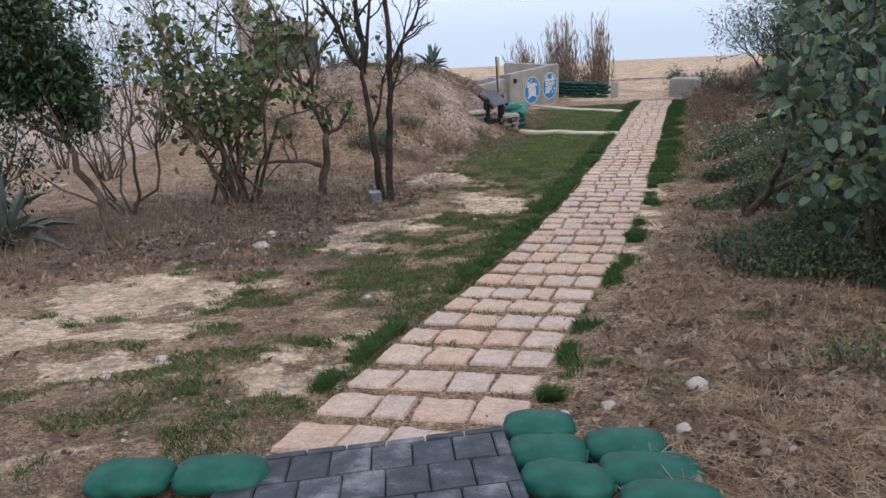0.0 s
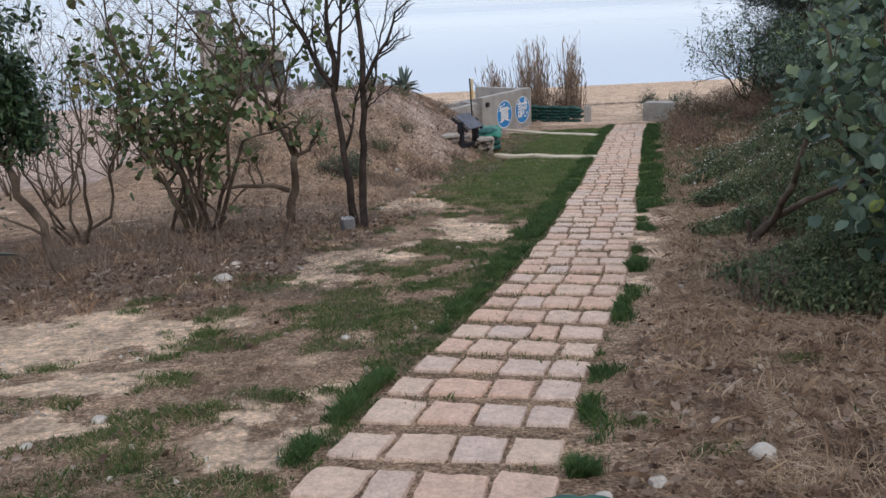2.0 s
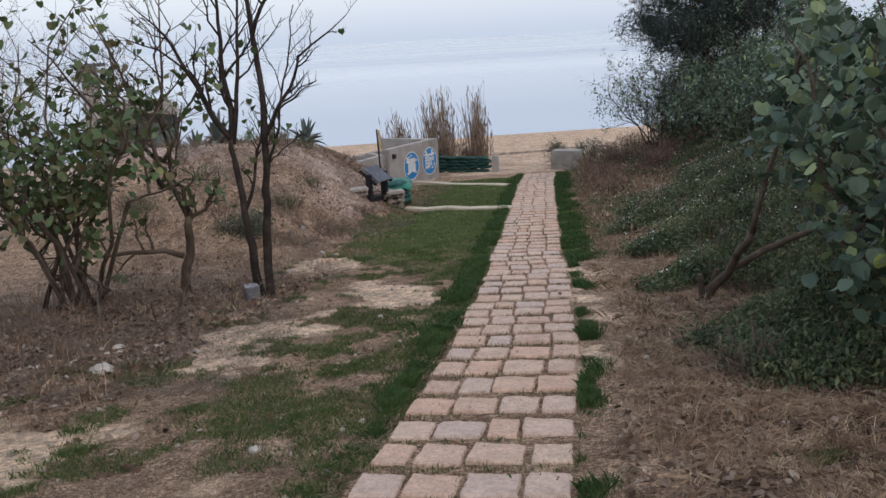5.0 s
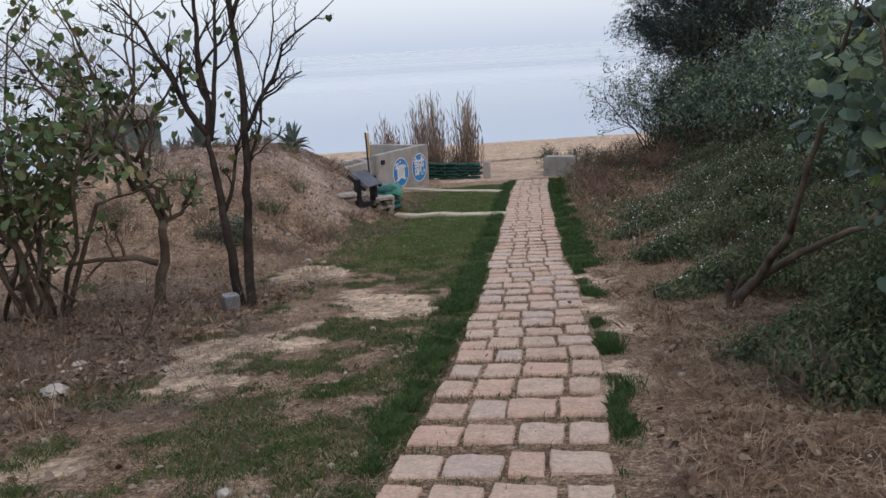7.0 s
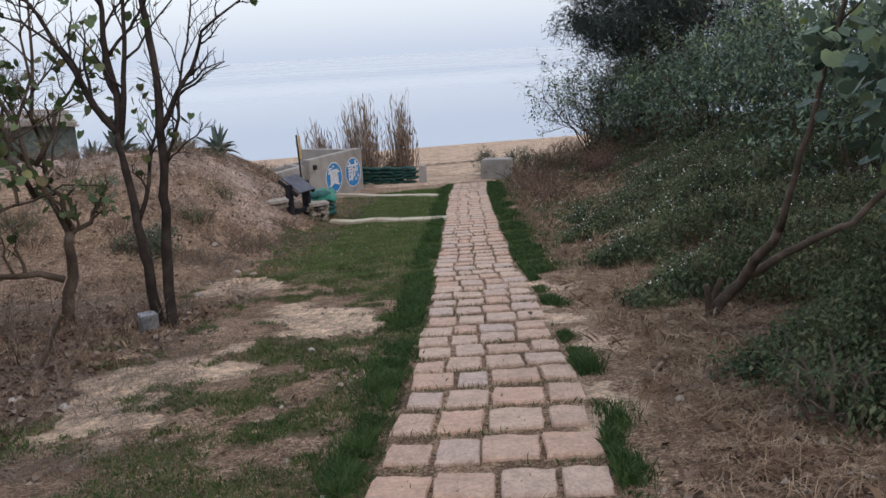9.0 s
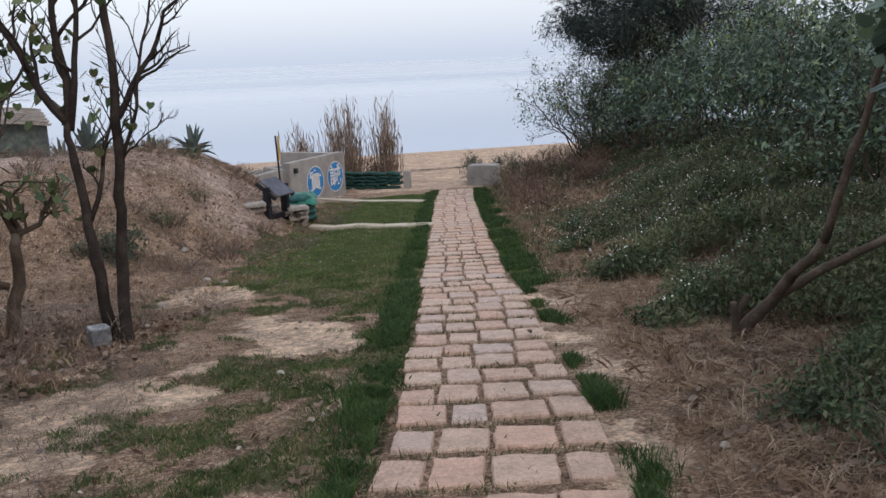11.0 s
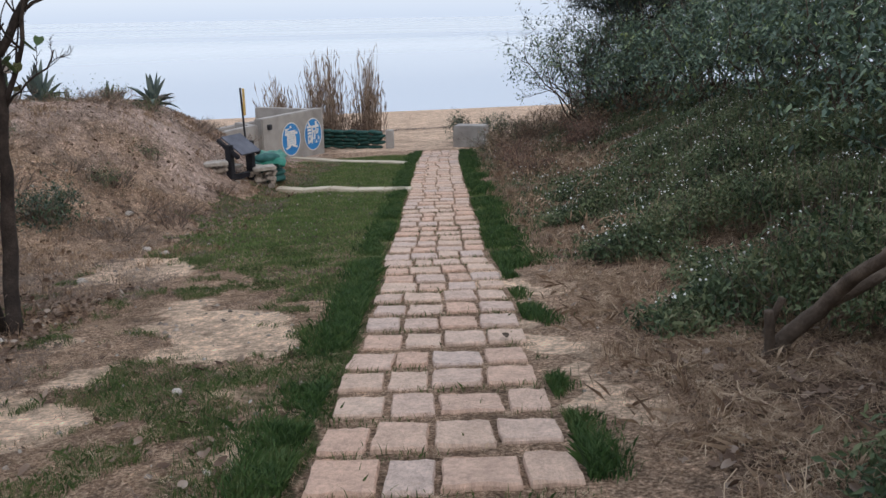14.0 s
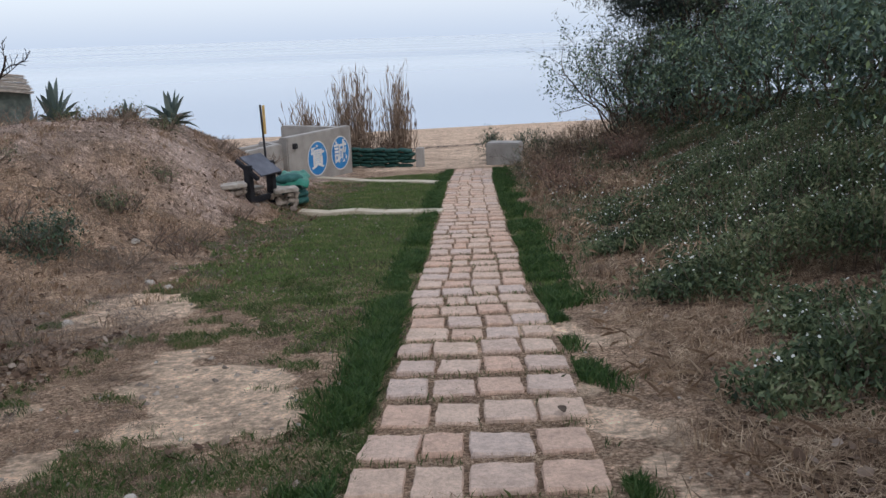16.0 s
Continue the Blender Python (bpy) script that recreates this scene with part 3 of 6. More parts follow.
PLOTS = [(0.55, 10.8, 0.3, 0.4, 0), (0.1, 10.95, 0.4, 0.22, 0), (-0.4, 10.65, 0.4, 0.22, 10), (0.5, 11.7, 0.35, 0.3, 0), (-0.1, 12.0, 0.3, 0.28, 0), (0.07, 12.82, 0.28, 0.25, 0), (0.7, 12.6, 0.4, 0.5, 0), (-1.05, 11.1, 0.2, 0.12, 0), (-0.6, 9.6, 0.7, 0.3, 20),
         (-1.22, 9.13, 0.35, 0.2, 0), (-1.64, 7.93, 0.35, 0.16, 0), (-0.3, 8.6, 0.5, 0.35, 0), (-1.87, 7.04, 0.2, 0.1, 0), (-0.98, 5.34, 0.24, 0.14, 0), (0.1, 9.9, 0.4, 0.35, 0), (-1.6, 5.0, 0.4, 0.3, 0), (0.0, 18.2, 0.8, 0.4, 30)]


def turf_mask(x, y):
    u = x - line_x(y)
    edge = np.clip(1.3 - np.abs(u + 0.76) / 0.2, 0, 1) * smooth((y - 5.6) / 1.5) * smooth((36.5 - y) / 1)
    edge = np.maximum(edge, np.clip(1.1 - np.abs(u - 0.86) / (0.24 + 0.36 * fbm(x, y, 0.8, 23, 3)), 0, 1) * smooth((y - 15.5) / 2) * smooth((36 - y) / 1))
    wx, wy = 1.6 * (fbm(x, y, 0.8, 51, 4) - 0.5), 1.6 * (fbm(x, y, 0.8, 61, 4) - 0.5)
    m = np.maximum(edge, inside(x + wx, y + wy, LAWN_RING) * 1.0)
    m = np.maximum(m, 0.42 * patches(x, y, PLOTS))
    return np.clip(m + 0.9 * (fbm(x, y, 0.7, 21, 4) - 0.5) * (m > 0.02) - 0.8 * patches(x, y, SAND), 0, 1) * smooth((np.abs(u) - 0.58) / 0.1)


def straw_mask(x, y):
    u = x - line_x(y)
    right = smooth((u - 1.0) / 0.55) * smooth((40 - y) / 3) * smooth((y + 2) / 2)
    left = smooth((-2.4 - 0.9 * smooth((y - 10) / 3) - u + 1.6 * (fbm(x, y, 0.9, 71, 4) - 0.5)) / 1.2) * smooth((y - 7.5) / 3) * smooth((38 - y) / 3)
    return np.maximum(right, (0.75 - 0.5 * smooth((y - 15) / 3)) * left) * (0.55 + 0.9 * fbm(x, y, 1.3, 81, 4))


def make_ground():
    xs = axis([(-1500, -300, 300), (-300, -60, 40), (-60, -16, 2.5), (-16, -6, 0.3), (-6, 7, 0.09), (7, 14, 0.25), (14, 40, 1.5), (40, 200, 20), (200, 1500, 260)])
    ys = axis([(-60, -6, 4), (-6, 3, 0.4), (3, 17, 0.09), (17, 38, 0.16), (38, 70, 1.0), (70, 140, 7), (140, 600, 60), (600, 3000, 400)])
    X, Y = np.meshgrid(xs, ys)
    Z = land(X, Y)
    nx = len(xs)
    me = bpy.data.meshes.new("ground")
    j, i = np.meshgrid(np.arange(len(ys) - 1), np.arange(nx - 1), indexing="ij")
    a = (j * nx + i).ravel()
    me.from_pydata(np.stack([X.ravel(), Y.ravel(), Z.ravel()], 1).tolist(), [], np.stack([a, a + 1, a + nx + 1, a + nx], 1).tolist())
    me.polygons.foreach_set("use_smooth", [True] * len(me.polygons))
    U = X - line_x(Y)
    worn = smooth((-0.6 - U) / 0.5) * smooth((24 - Y) / 5) * smooth((Y + 4) / 3)
    bare = 1.2 * patches(X, Y, SAND) + worn * (1.7 * (fbm(X, Y, 0.7, 11, 5) - 0.5) + 0.12) + 0.7 * (fbm(X, Y, 0.5, 5, 4) - 0.5) * (Y < 40) + 0.25 * (np.abs(U) < 0.62) * (Y > 4)
    masks = {"sand": np.clip(bare, 0, 1.2), "turf": turf_mask(X, Y), "straw": straw_mask(X, Y),
             "mound": smooth((-3.0 - U) / 2) * smooth((Y - 20) / 6) * 0.8 + smooth((U - 1.5) / 2) * smooth((Y - 17) / 5) * 0.7, "beach": smooth((Y - 36.2 + 0.5 * rough(X, Y)) / 1.2) * smooth((X + 0.3 * (Y - 38) - 3) / 3)}
    for k, v in masks.items():
        at_ = me.attributes.new(k, "FLOAT", "POINT")
        at_.data.foreach_set("value", v.ravel().astype(np.float32))
    me.materials.append(SOIL)
    ob = new("ground", me)
    return tagged(ob, "sandy slope with bare soil, dry straw and worn grass", "ground", kind="structure")


make_ground()

g = Geo()
xs, ys = axis([(-3000, -200, 400), (-200, 260, 20), (260, 3000, 400)]), axis([(44, 200, 6), (200, 600, 40), (600, 4200, 400)])
X, Y = np.meshgrid(xs, ys)
nx = len(xs)
g.add(np.stack([X, Y, np.full(X.shape, SEA)], -1).reshape(-1, 3), [(j * nx + i, j * nx + i + 1, (j + 1) * nx + i + 1, (j + 1) * nx + i) for j in range(len(ys) - 1) for i in range(nx - 1)])
single("water", g, WATER, "calm pale grey-blue sea fading into haze", "sea", "structure", True)

# ---- sett path ----


def sett_shape(seed):
    """A rough-cut sett, one unit in x and y, worn at the edges."""
    r = random.Random(seed)
    n_ = 5
    ring = []
    for k in range(4 * n_):
        side, s = divmod(k, n_)
        s = s / n_ * 2 - 1
        p = [(s, -1), (1, s), (-s, 1), (-1, -s)][side]
        c = 1 - 0.015 * (abs(p[0]) * abs(p[1])) ** 3 + r.uniform(-0.06, 0.03)
        ring.append((p[0] * 0.5 * c, p[1] * 0.5 * c))
    k = len(ring)
    v = [(x * 1.02, y * 1.02, -0.09) for x, y in ring] + [(x, y, -0.013 + r.uniform(-0.007, 0.005)) for x, y in ring] + [(x * r.uniform(0.93, 0.965), y * r.uniform(0.93, 0.965), r.uniform(-0.005, 0.004)) for x, y in ring]
    f = [(i, (i + 1) % k, k + (i + 1) % k, k + i) for i in range(k)] + [(k + i, k + (i + 1) % k, 2 * k + (i + 1) % k, 2 * k + i) for i in range(k)]
    f.append(tuple(2 * k + i for i in range(k)))
    return v, f


PATH_ROWS, WIDTH = [], 1.23
y_ = 4.34
row_rng = random.Random(11)
while y_ < 36.0:
    PATH_ROWS.append(y_)
    y_ += 0.51 + row_rng.uniform(-0.02, 0.02)


def lay_path():
    path = thing("sett_path", (float(line_x(10)), 10, float(land(line_x(10), 10))), "footpath of rough pinkish sandstone setts, four to a row", "path", kind="structure")
    shapes = []
    for s in range(12):
        v, f = sett_shape(s)
        me = bpy.data.meshes.new("sett")
        me.from_pydata(v, [], f)
        me.materials.append(SETT)
        shapes.append(me)
    base = Vector(path.location)
    for row in PATH_ROWS:
        slope = (line_x(row + 0.4) - line_x(row - 0.4)) / 0.8
        turn = -math.atan(slope)
        fall = math.atan(float(land(line_x(row), row + 0.3) - land(line_x(row), row - 0.3)) / 0.6)
        cuts = [0.0, 0.25 + row_rng.uniform(-0.045, 0.045), 0.5 + row_rng.uniform(-0.05, 0.05), 0.75 + row_rng.uniform(-0.045, 0.045), 1.0]
        shift = row_rng.uniform(-0.025, 0.025)
        for k in range(4):
            u = (cuts[k] + cuts[k + 1]) / 2 * WIDTH - WIDTH / 2 + shift
            w, d = (cuts[k + 1] - cuts[k]) * WIDTH - row_rng.uniform(0.012, 0.04), row_rng.uniform(0.33, 0.40)
            x = float(line_x(row)) + u * math.cos(turn)
            y = row + u * math.sin(turn) + row_rng.uniform(-0.018, 0.018)
            m = Matrix.Translation((x, y, float(land(x, y)) + 0.024 + row_rng.uniform(-0.006, 0.008))) @ Euler((fall + radians(row_rng.uniform(-1.2, 1.2)), radians(row_rng.uniform(-1.5, 1.5)), turn + radians(row_rng.uniform(-2.2, 2.2)))).to_matrix().to_4x4() @ Matrix.Diagonal((w, d, 1, 1))
            ob = new("sett", shapes[row_rng.randrange(12)])
            ob.parent = path
            ob.matrix_basis = Matrix.Translation(-base) @ m


# ---- ramp of dark pavers at the start ----
RAMP_A, RAMP_B = Vector((-0.90, 4.05, -1.17)), Vector((0.42, 4.19, -1.10))   # lower edge
RAMP_TURN = math.atan2(RAMP_B.y - RAMP_A.y, RAMP_B.x - RAMP_A.x)
RAMP_M = Matrix.Translation((RAMP_A + RAMP_B) / 2) @ Euler((0, 0, RAMP_TURN)).to_matrix().to_4x4() @ Euler((radians(-10.3), radians(-2.5), 0)).to_matrix().to_4x4()


def make_ramp():
    ramp_ = thing("paver_ramp", RAMP_M.translation, "ramp paved with dark slate-grey bricks between sandbags", "ramp", kind="structure")
    g = Geo()
    g.box(RAMP_M @ Matrix.Translation((0, -2.7, -0.32)), (1.36, 5.4, 0.5), 0.01)
    part("bed", g, CONCRETE, ramp_)
    r = random.Random(5)
    y, row = -0.005, 0
    while y > -5.3:
        d = 0.075 if row == 0 else 0.30
        n_ = 7
        w = 1.36 / n_
        off = 0.0 if row % 2 == 0 else 0.35 * w
        x = -0.68 - (off if row % 2 else 0)
        while x < 0.67:
            a, b = max(x, -0.68), min(x + w, 0.68)
            x += w
            if b - a < 0.04:
                continue
            g = Geo()
            g.box(RAMP_M @ Matrix.Translation(((a + b) / 2, y - d / 2, -0.035 + r.uniform(-0.003, 0.003))) @ pose(0, 0, 0, r.uniform(-0.6, 0.6), r.uniform(-0.6, 0.6), r.uniform(-0.5, 0.5)), (b - a - 0.006, d - 0.007, 0.075), 0.006)
            part("paver", g, SLATE, ramp_)
        y -= d
        row += 1


def sandbag(m, size, mat, label, seed, group="sandbags by the ramp"):
    """A filled sack: a pillow with pinched ends, a seam and a tied mouth."""
    r = random.Random(seed)
    g = Geo()
    nu, nv = 30, 20
    v = []
    for i in range(nu + 1):
        s = -1 + 2 * i / nu
        full = (1 - abs(s) ** 3.4) ** 0.5
        for j in range(nv):
            a = 2 * math.pi * j / nv
            ca, sa = math.cos(a), math.sin(a)
            sq = 1 / max(abs(ca) ** 3 + abs(sa) ** 3, 1e-6) ** (1 / 3)
            lump = 1 + 0.05 * math.sin(3 * s + seed) * math.cos(2 * a + seed) + r.uniform(-0.008, 0.008) + 0.03 * math.sin(9 * s + 5 * a) + 0.05 * noise.noise(Vector((3.2 * s, 2.2 * ca, 2.2 * sa + seed))) + 0.022 * abs(s) ** 2 * math.sin(8 * a + seed)
            w = size[1] / 2 * ca * sq * (0.35 + 0.65 * full) * lump
            h = size[2] / 2 * sa * (0.16 + 0.84 * full) * lump * (1 if sa > 0 else 0.8)
            v.append((s * size[0] / 2, w, h + size[2] * 0.4))
    f = [(i * nv + j, (i + 1) * nv + j, (i + 1) * nv + (j + 1) % nv, i * nv + (j + 1) % nv) for i in range(nu) for j in range(nv)]
    f += [tuple(range(nv)), tuple(nu * nv + j for j in range(nv))[::-1]]
    base = m.translation
    bag = thing("sandbag", base, label, "sandbag", group)
    g.add([m @ Vector(p) for p in v], f)
    part("sack", g, mat, bag, smooth_=True)
    g = Geo()
    hem = [m @ Vector((size[0] / 2 + 0.004, s * size[1] * 0.17, size[2] * (0.4 + 0.03 * math.sin(7 * s)))) for s in (-1, -0.6, -0.2, 0.2, 0.6, 1)]
    g.tube(hem, 0.006, 5)
    part("seam", g, mat, bag)
    return bag


def make_ramp_bags():
    spots = [(0.62, 4.25, 0.045, -3, 0.36), (0.63, 3.95, 0.025, -6, 0.38), (0.69, 3.62, 0.03, -8, 0.41), (1.02, 4.05, -0.02, -8, 0.39), (1.08, 3.74, -0.05, -8, 0.46), (1.1, 3.42, -0.02, -8, 0.42),
             (-1.29, 3.78, 0.03, 4, 0.40), (-0.88, 3.80, 0.035, 2, 0.42)]
    for i, (x, y, h, turn, ln) in enumerate(spots):
        m = Matrix.Translation((x, y, float(land(x, y)) + h)) @ pose(0, 0, 0, -9 + 4 * math.sin(i * 2.1), 3 * math.sin(i * 3.7), turn + 4 * math.sin(5.0 * i))
        sandbag(m, (ln, 0.31, 0.15), BAG, "plump bright green woven sandbag beside the paved ramp", 20 + i)


# ---- the far end: walls, notice, strips, gate ----
CUT_A, CUT_B, CUT_TOP = Vector((1.70, 34.75, 0)), Vector((3.91, 37.6, 0)), -3.25


def wall_between(g, a, b, z0, z1, thick, bevel=0.02):
    d = b - a
    m = Matrix.Translation(((a.x + b.x) / 2, (a.y + b.y) / 2, (z0 + z1) / 2)) @ pose(0, 0, 0, 0, 0, math.degrees(math.atan2(d.y, d.x)))
    g.box(m, (d.length, thick, z1 - z0), bevel)
    return m


def disc(g, m, r0, r1, depth, sides=40):
    """A flat ring or, with r0 = 0, a round plate in the plane x, z of m, proud towards -y."""
    v, f = [], []
    for i in range(sides):
        a = 2 * math.pi * i / sides
        for rr, dy in ((r0, 0), (r1, 0), (r1, -depth), (r0, -depth)):
            v.append(m @ Vector((rr * math.cos(a), dy, rr * math.sin(a))))
    for i in range(sides):
        o, q = 4 * i, 4 * ((i + 1) % sides)
        f += [(o + 1, q + 1, q + 2, o + 2), (o + 2, q + 2, q + 3, o + 3)]
    g.add(v, f)


def glyph(text, m, size, mat, parent, base):
    cu = bpy.data.curves.new("lettering", "FONT")
    cu.body, cu.size, cu.align_x, cu.align_y, cu.extrude = text, size, "CENTER", "CENTER", 0.004
    cu.offset = 0.012
    cu.materials.append(mat)
    ob = new("lettering", cu)
    ob.parent = parent
    ob.matrix_basis = Matrix.Translation(-base) @ m @ pose(0, 0, 0, 90, 0, 0)
    return ob


def make_bunker():
    mid_ = (CUT_A + CUT_B) / 2
    bunker = thing("concrete_bunker", (mid_.x, mid_.y, -4.75), "low grey concrete bunker wall with two blue painted roundels", "bunker")
    g = Geo()
    m = wall_between(g, CUT_A, CUT_B, -5.3, CUT_TOP, 0.30, 0.03)
    part("front_wall", g, CONCRETE, bunker)
    out_ = Vector((-(CUT_B - CUT_A).y, (CUT_B - CUT_A).x, 0)).normalized()
    g = Geo()
    wall_between(g, CUT_B + out_ * 0.16, CUT_B + out_ * 2.6, -5.3, CUT_TOP - 0.05, 0.30, 0.03)
    part("end_wall", g, CONCRETE, bunker)
    g = Geo()
    wall_between(g, CUT_A + out_ * 0.16, CUT_A + out_ * 3.0, -5.0, CUT_TOP - 0.45, 0.30, 0.03)
    part("end_wall", g, CONCRETE, bunker)
    g = Geo()
    wall_between(g, CUT_A + out_ * 2.6 + Vector((0.2, 0, 0)), CUT_B + out_ * 2.4, -5.3, CUT_TOP - 0.5, 0.3, 0.03)
    part("back_wall", g, CONCRETE, bunker)
    long_ = (CUT_B - CUT_A).length
    zc = -4.07
    for u, ch in ((0.43, "實"), (0.80, "誠")):
        w = m @ Matrix.Translation(((u - 0.5) * long_, -0.15, zc - (CUT_TOP - 5.3) / 2))
        g = Geo()
        disc(g, w, 0.0, 0.52, 0.004)
        r_ = part("roundel", g, BLUE, bunker, "round blue painted panel")
        g = Geo()
        disc(g, w @ Matrix.Translation((0, -0.004, 0)), 0.515, 0.55, 0.006)
        part("rim", g, WHITE, r_, "thin white painted rim")
        glyph(ch, w @ Matrix.Translation((0, -0.012, 0)), 0.78, WHITE, r_, bunker.location)
    g = Geo()
    g.box(m @ Matrix.Translation(((0.09 - 0.5) * long_, -0.2, (CUT_TOP + 5.3) / 2 - 0.28)), (0.13, 0.12, 0.16), 0.01)
    part("lamp_box", g, BLACK, bunker, "small dark lamp on the wall")
    # low wing wall in front of it
    g = Geo()
    wall_between(g, Vector((0.0, 31.6, 0)), Vector((1.55, 33.9, 0)), -5.0, -3.32, 0.26, 0.03)
    wing = thing("wing_wall", (0.8, 32.7, -4.5), "short pale concrete wing wall beside the mound", "wall")
    part("wall_panel", g, CONCRETE, wing)
    g = Geo()
    wall_between(g, Vector((1.55, 33.9, 0)), Vector((1.1, 35.0, 0)), -5.0, -3.34, 0.26, 0.03)
    part("wall_panel", g, CONCRETE, wing)


def strip_slab(a, b, width, label):
    """A pale strip of concrete across the lawn, cast in a few lengths."""
    s = thing("walk_strip", (*((a + b) / 2).xy, float(land((a.x + b.x) / 2, (a.y + b.y) / 2))), label, "path strip", "strips across the lawn", "structure")
    n_ = 5
    r = random.Random(3)
    for i in range(n_):
        p, q = a + (b - a) * (i / n_), a + (b - a) * ((i + 1) / n_)
        c = (p + q) / 2
        zp, zq = float(land(p.x, p.y)), float(land(q.x, q.y))
        ln = math.hypot((q - p).xy.length, zq - zp)
        g = Geo()
        g.box(Matrix.Translation((c.x, c.y, (zp + zq) / 2 - 0.005)) @ pose(0, 0, 0, 0, 0, math.degrees(math.atan2(q.y - p.y, q.x - p.x))) @ pose(0, 0, 0, 0, -math.degrees(math.atan2(zq - zp, (q - p).xy.length)), 0), (ln - 0.01, width + r.uniform(-0.03, 0.03), 0.14), 0.012)
        part("slab", g, SLAB, s)


def make_notice():
    """Little roofed notice stand with a tilted board, on rubble footing."""
    base = Vector((0.98, 26.1, -3.62))
    yaw = 52
    M = Matrix.Translation(base) @ pose(0, 0, 0, 0, 0, yaw)
    stand = thing("notice_stand", base, "black timber notice stand with a tilted grey board", "notice stand")
    for u in (-0.36, 0.36):
        g = Geo()
        g.box(M @ Matrix.Translation((u, 0, 0.40)), (0.14, 0.14, 0.86), 0.012)
        part("post", g, BLACK, stand)
    for u in (-0.36, 0.36):
        g = Geo()
        g.box(M @ Matrix.Translation((u, 0.02, 0.74)) @ pose(0, 0, 0, 35, 0, 0), (0.08, 0.62, 0.08), 0.01)
        part("rafter", g, BLACK, stand)
    g = Geo()
    g.box(M @ Matrix.Translation((0, -0.04, 0.80)) @ pose(0, 0, 0, 35, 0, 0), (0.66, 0.62, 0.035), 0.006)
    part("board", g, ROOFING, stand, "slate-grey tilted board")
    g = Geo()
    g.box(M @ Matrix.Translation((0, 0, 0.12)), (0.72, 0.07, 0.12), 0.008)
    part("rail", g, BLACK, stand)
    # footing stones
    r = random.Random(2)
    ft = thing("rubble_footing", base, "dry-laid rubble footing with pale capping slabs", "footing")
    for i in range(44):
        u, v, h = r.uniform(-0.95, 1.15), r.uniform(-0.12, 0.35), r.uniform(-0.1, 0.12)
        g = Geo()
        g.box(M @ Matrix.Translation((u, v, h)) @ pose(0, 0, 0, r.uniform(-12, 12), r.uniform(-12, 12), r.uniform(-30, 30)), (r.uniform(0.07, 0.19), r.uniform(0.07, 0.16), r.uniform(0.05, 0.11)), 0.02)
        part("stone", g, RUBBLE, ft)
    for u, v, h, w in ((0.62, 0.0, 0.22, 0.5), (0.0, 0.25, 0.30, 0.55)):
        g = Geo()
        g.box(M @ Matrix.Translation((u, v, h)) @ pose(0, 0, 0, 2, 1, 4), (w, 0.26, 0.06), 0.01)
        part("cap_slab", g, STONE, ft)
    for fx, fy, fw, fh, n_ in ((0.45, 25.6, 0.46, 0.10, 12), (1.46, 26.35, 0.46, 0.34, 30)):
        z = float(land(fx, fy))
        for i in range(n_):
            g = Geo()
            g.box(Matrix.Translation((fx + r.uniform(-0.5, 0.5) * fw, fy + r.uniform(-0.12, 0.12), z + r.uniform(0.0, 1.0) * fh - 0.02)) @ pose(0, 0, 0, r.uniform(-10, 10), r.uniform(-10, 10), r.uniform(-30, 30)), (r.uniform(0.08, 0.18), r.uniform(0.08, 0.16), r.uniform(0.05, 0.1)), 0.02)
            part("stone", g, RUBBLE, ft)
        g = Geo()
        g.box(Matrix.Translation((fx, fy, z + fh + 0.06)) @ pose(0, 0, 0, 3, -2, 12), (fw * 1.08, 0.3, 0.075), 0.01)
        part("cap_slab", g, STONE, ft, "pale capping slab")
    # sign post
    pb = Vector((1.12, 26.6, -3.7))
    pole = thing("sign_pole", pb, "thin black pole with a narrow yellow sign plate", "sign")
    g = Geo()
    g.tube([pb + Vector((0, 0, -0.2)), pb + Vector((0, 0, 1.0)), pb + Vector((-0.03, 0, 2.02))], 0.022, 8)
    part("pole", g, BLACK, pole)
    g = Geo()
    g.box(Matrix.Translation(pb + Vector((0.03, -0.03, 1.72))) @ pose(0, 0, 0, 0, 0, 62), (0.085, 0.02, 0.58), 0.004)
    part("plate", g, YELLOW, pole, "yellow sign plate")
    # green bags stacked on the stones
    k = 0
    for h, row in ((0.0, 2), (0.12, 2), (0.23, 2), (0.33, 2), (0.42, 1)):
        for i in range(row):
            p = Vector((1.60 + 0.05 * i - 0.22 * h, 26.95 + 0.42 * i, 0))
            m = Matrix.Translation((p.x + 0.05 * math.sin(4.1 * k), p.y, float(land(p.x, p.y)) + h)) @ pose(0, 0, 0, 5 * math.sin(2.3 * k), 7 * math.sin(3.1 * k), 20 + 5 * i + 14 * math.sin(1.7 * k))
            sandbag(m, (0.7 - 0.3 * h, 0.5, 0.23), BAG_TARP, "green sandbag stacked by the notice stand", 70 + k, "sandbags by the notice")
            k += 1


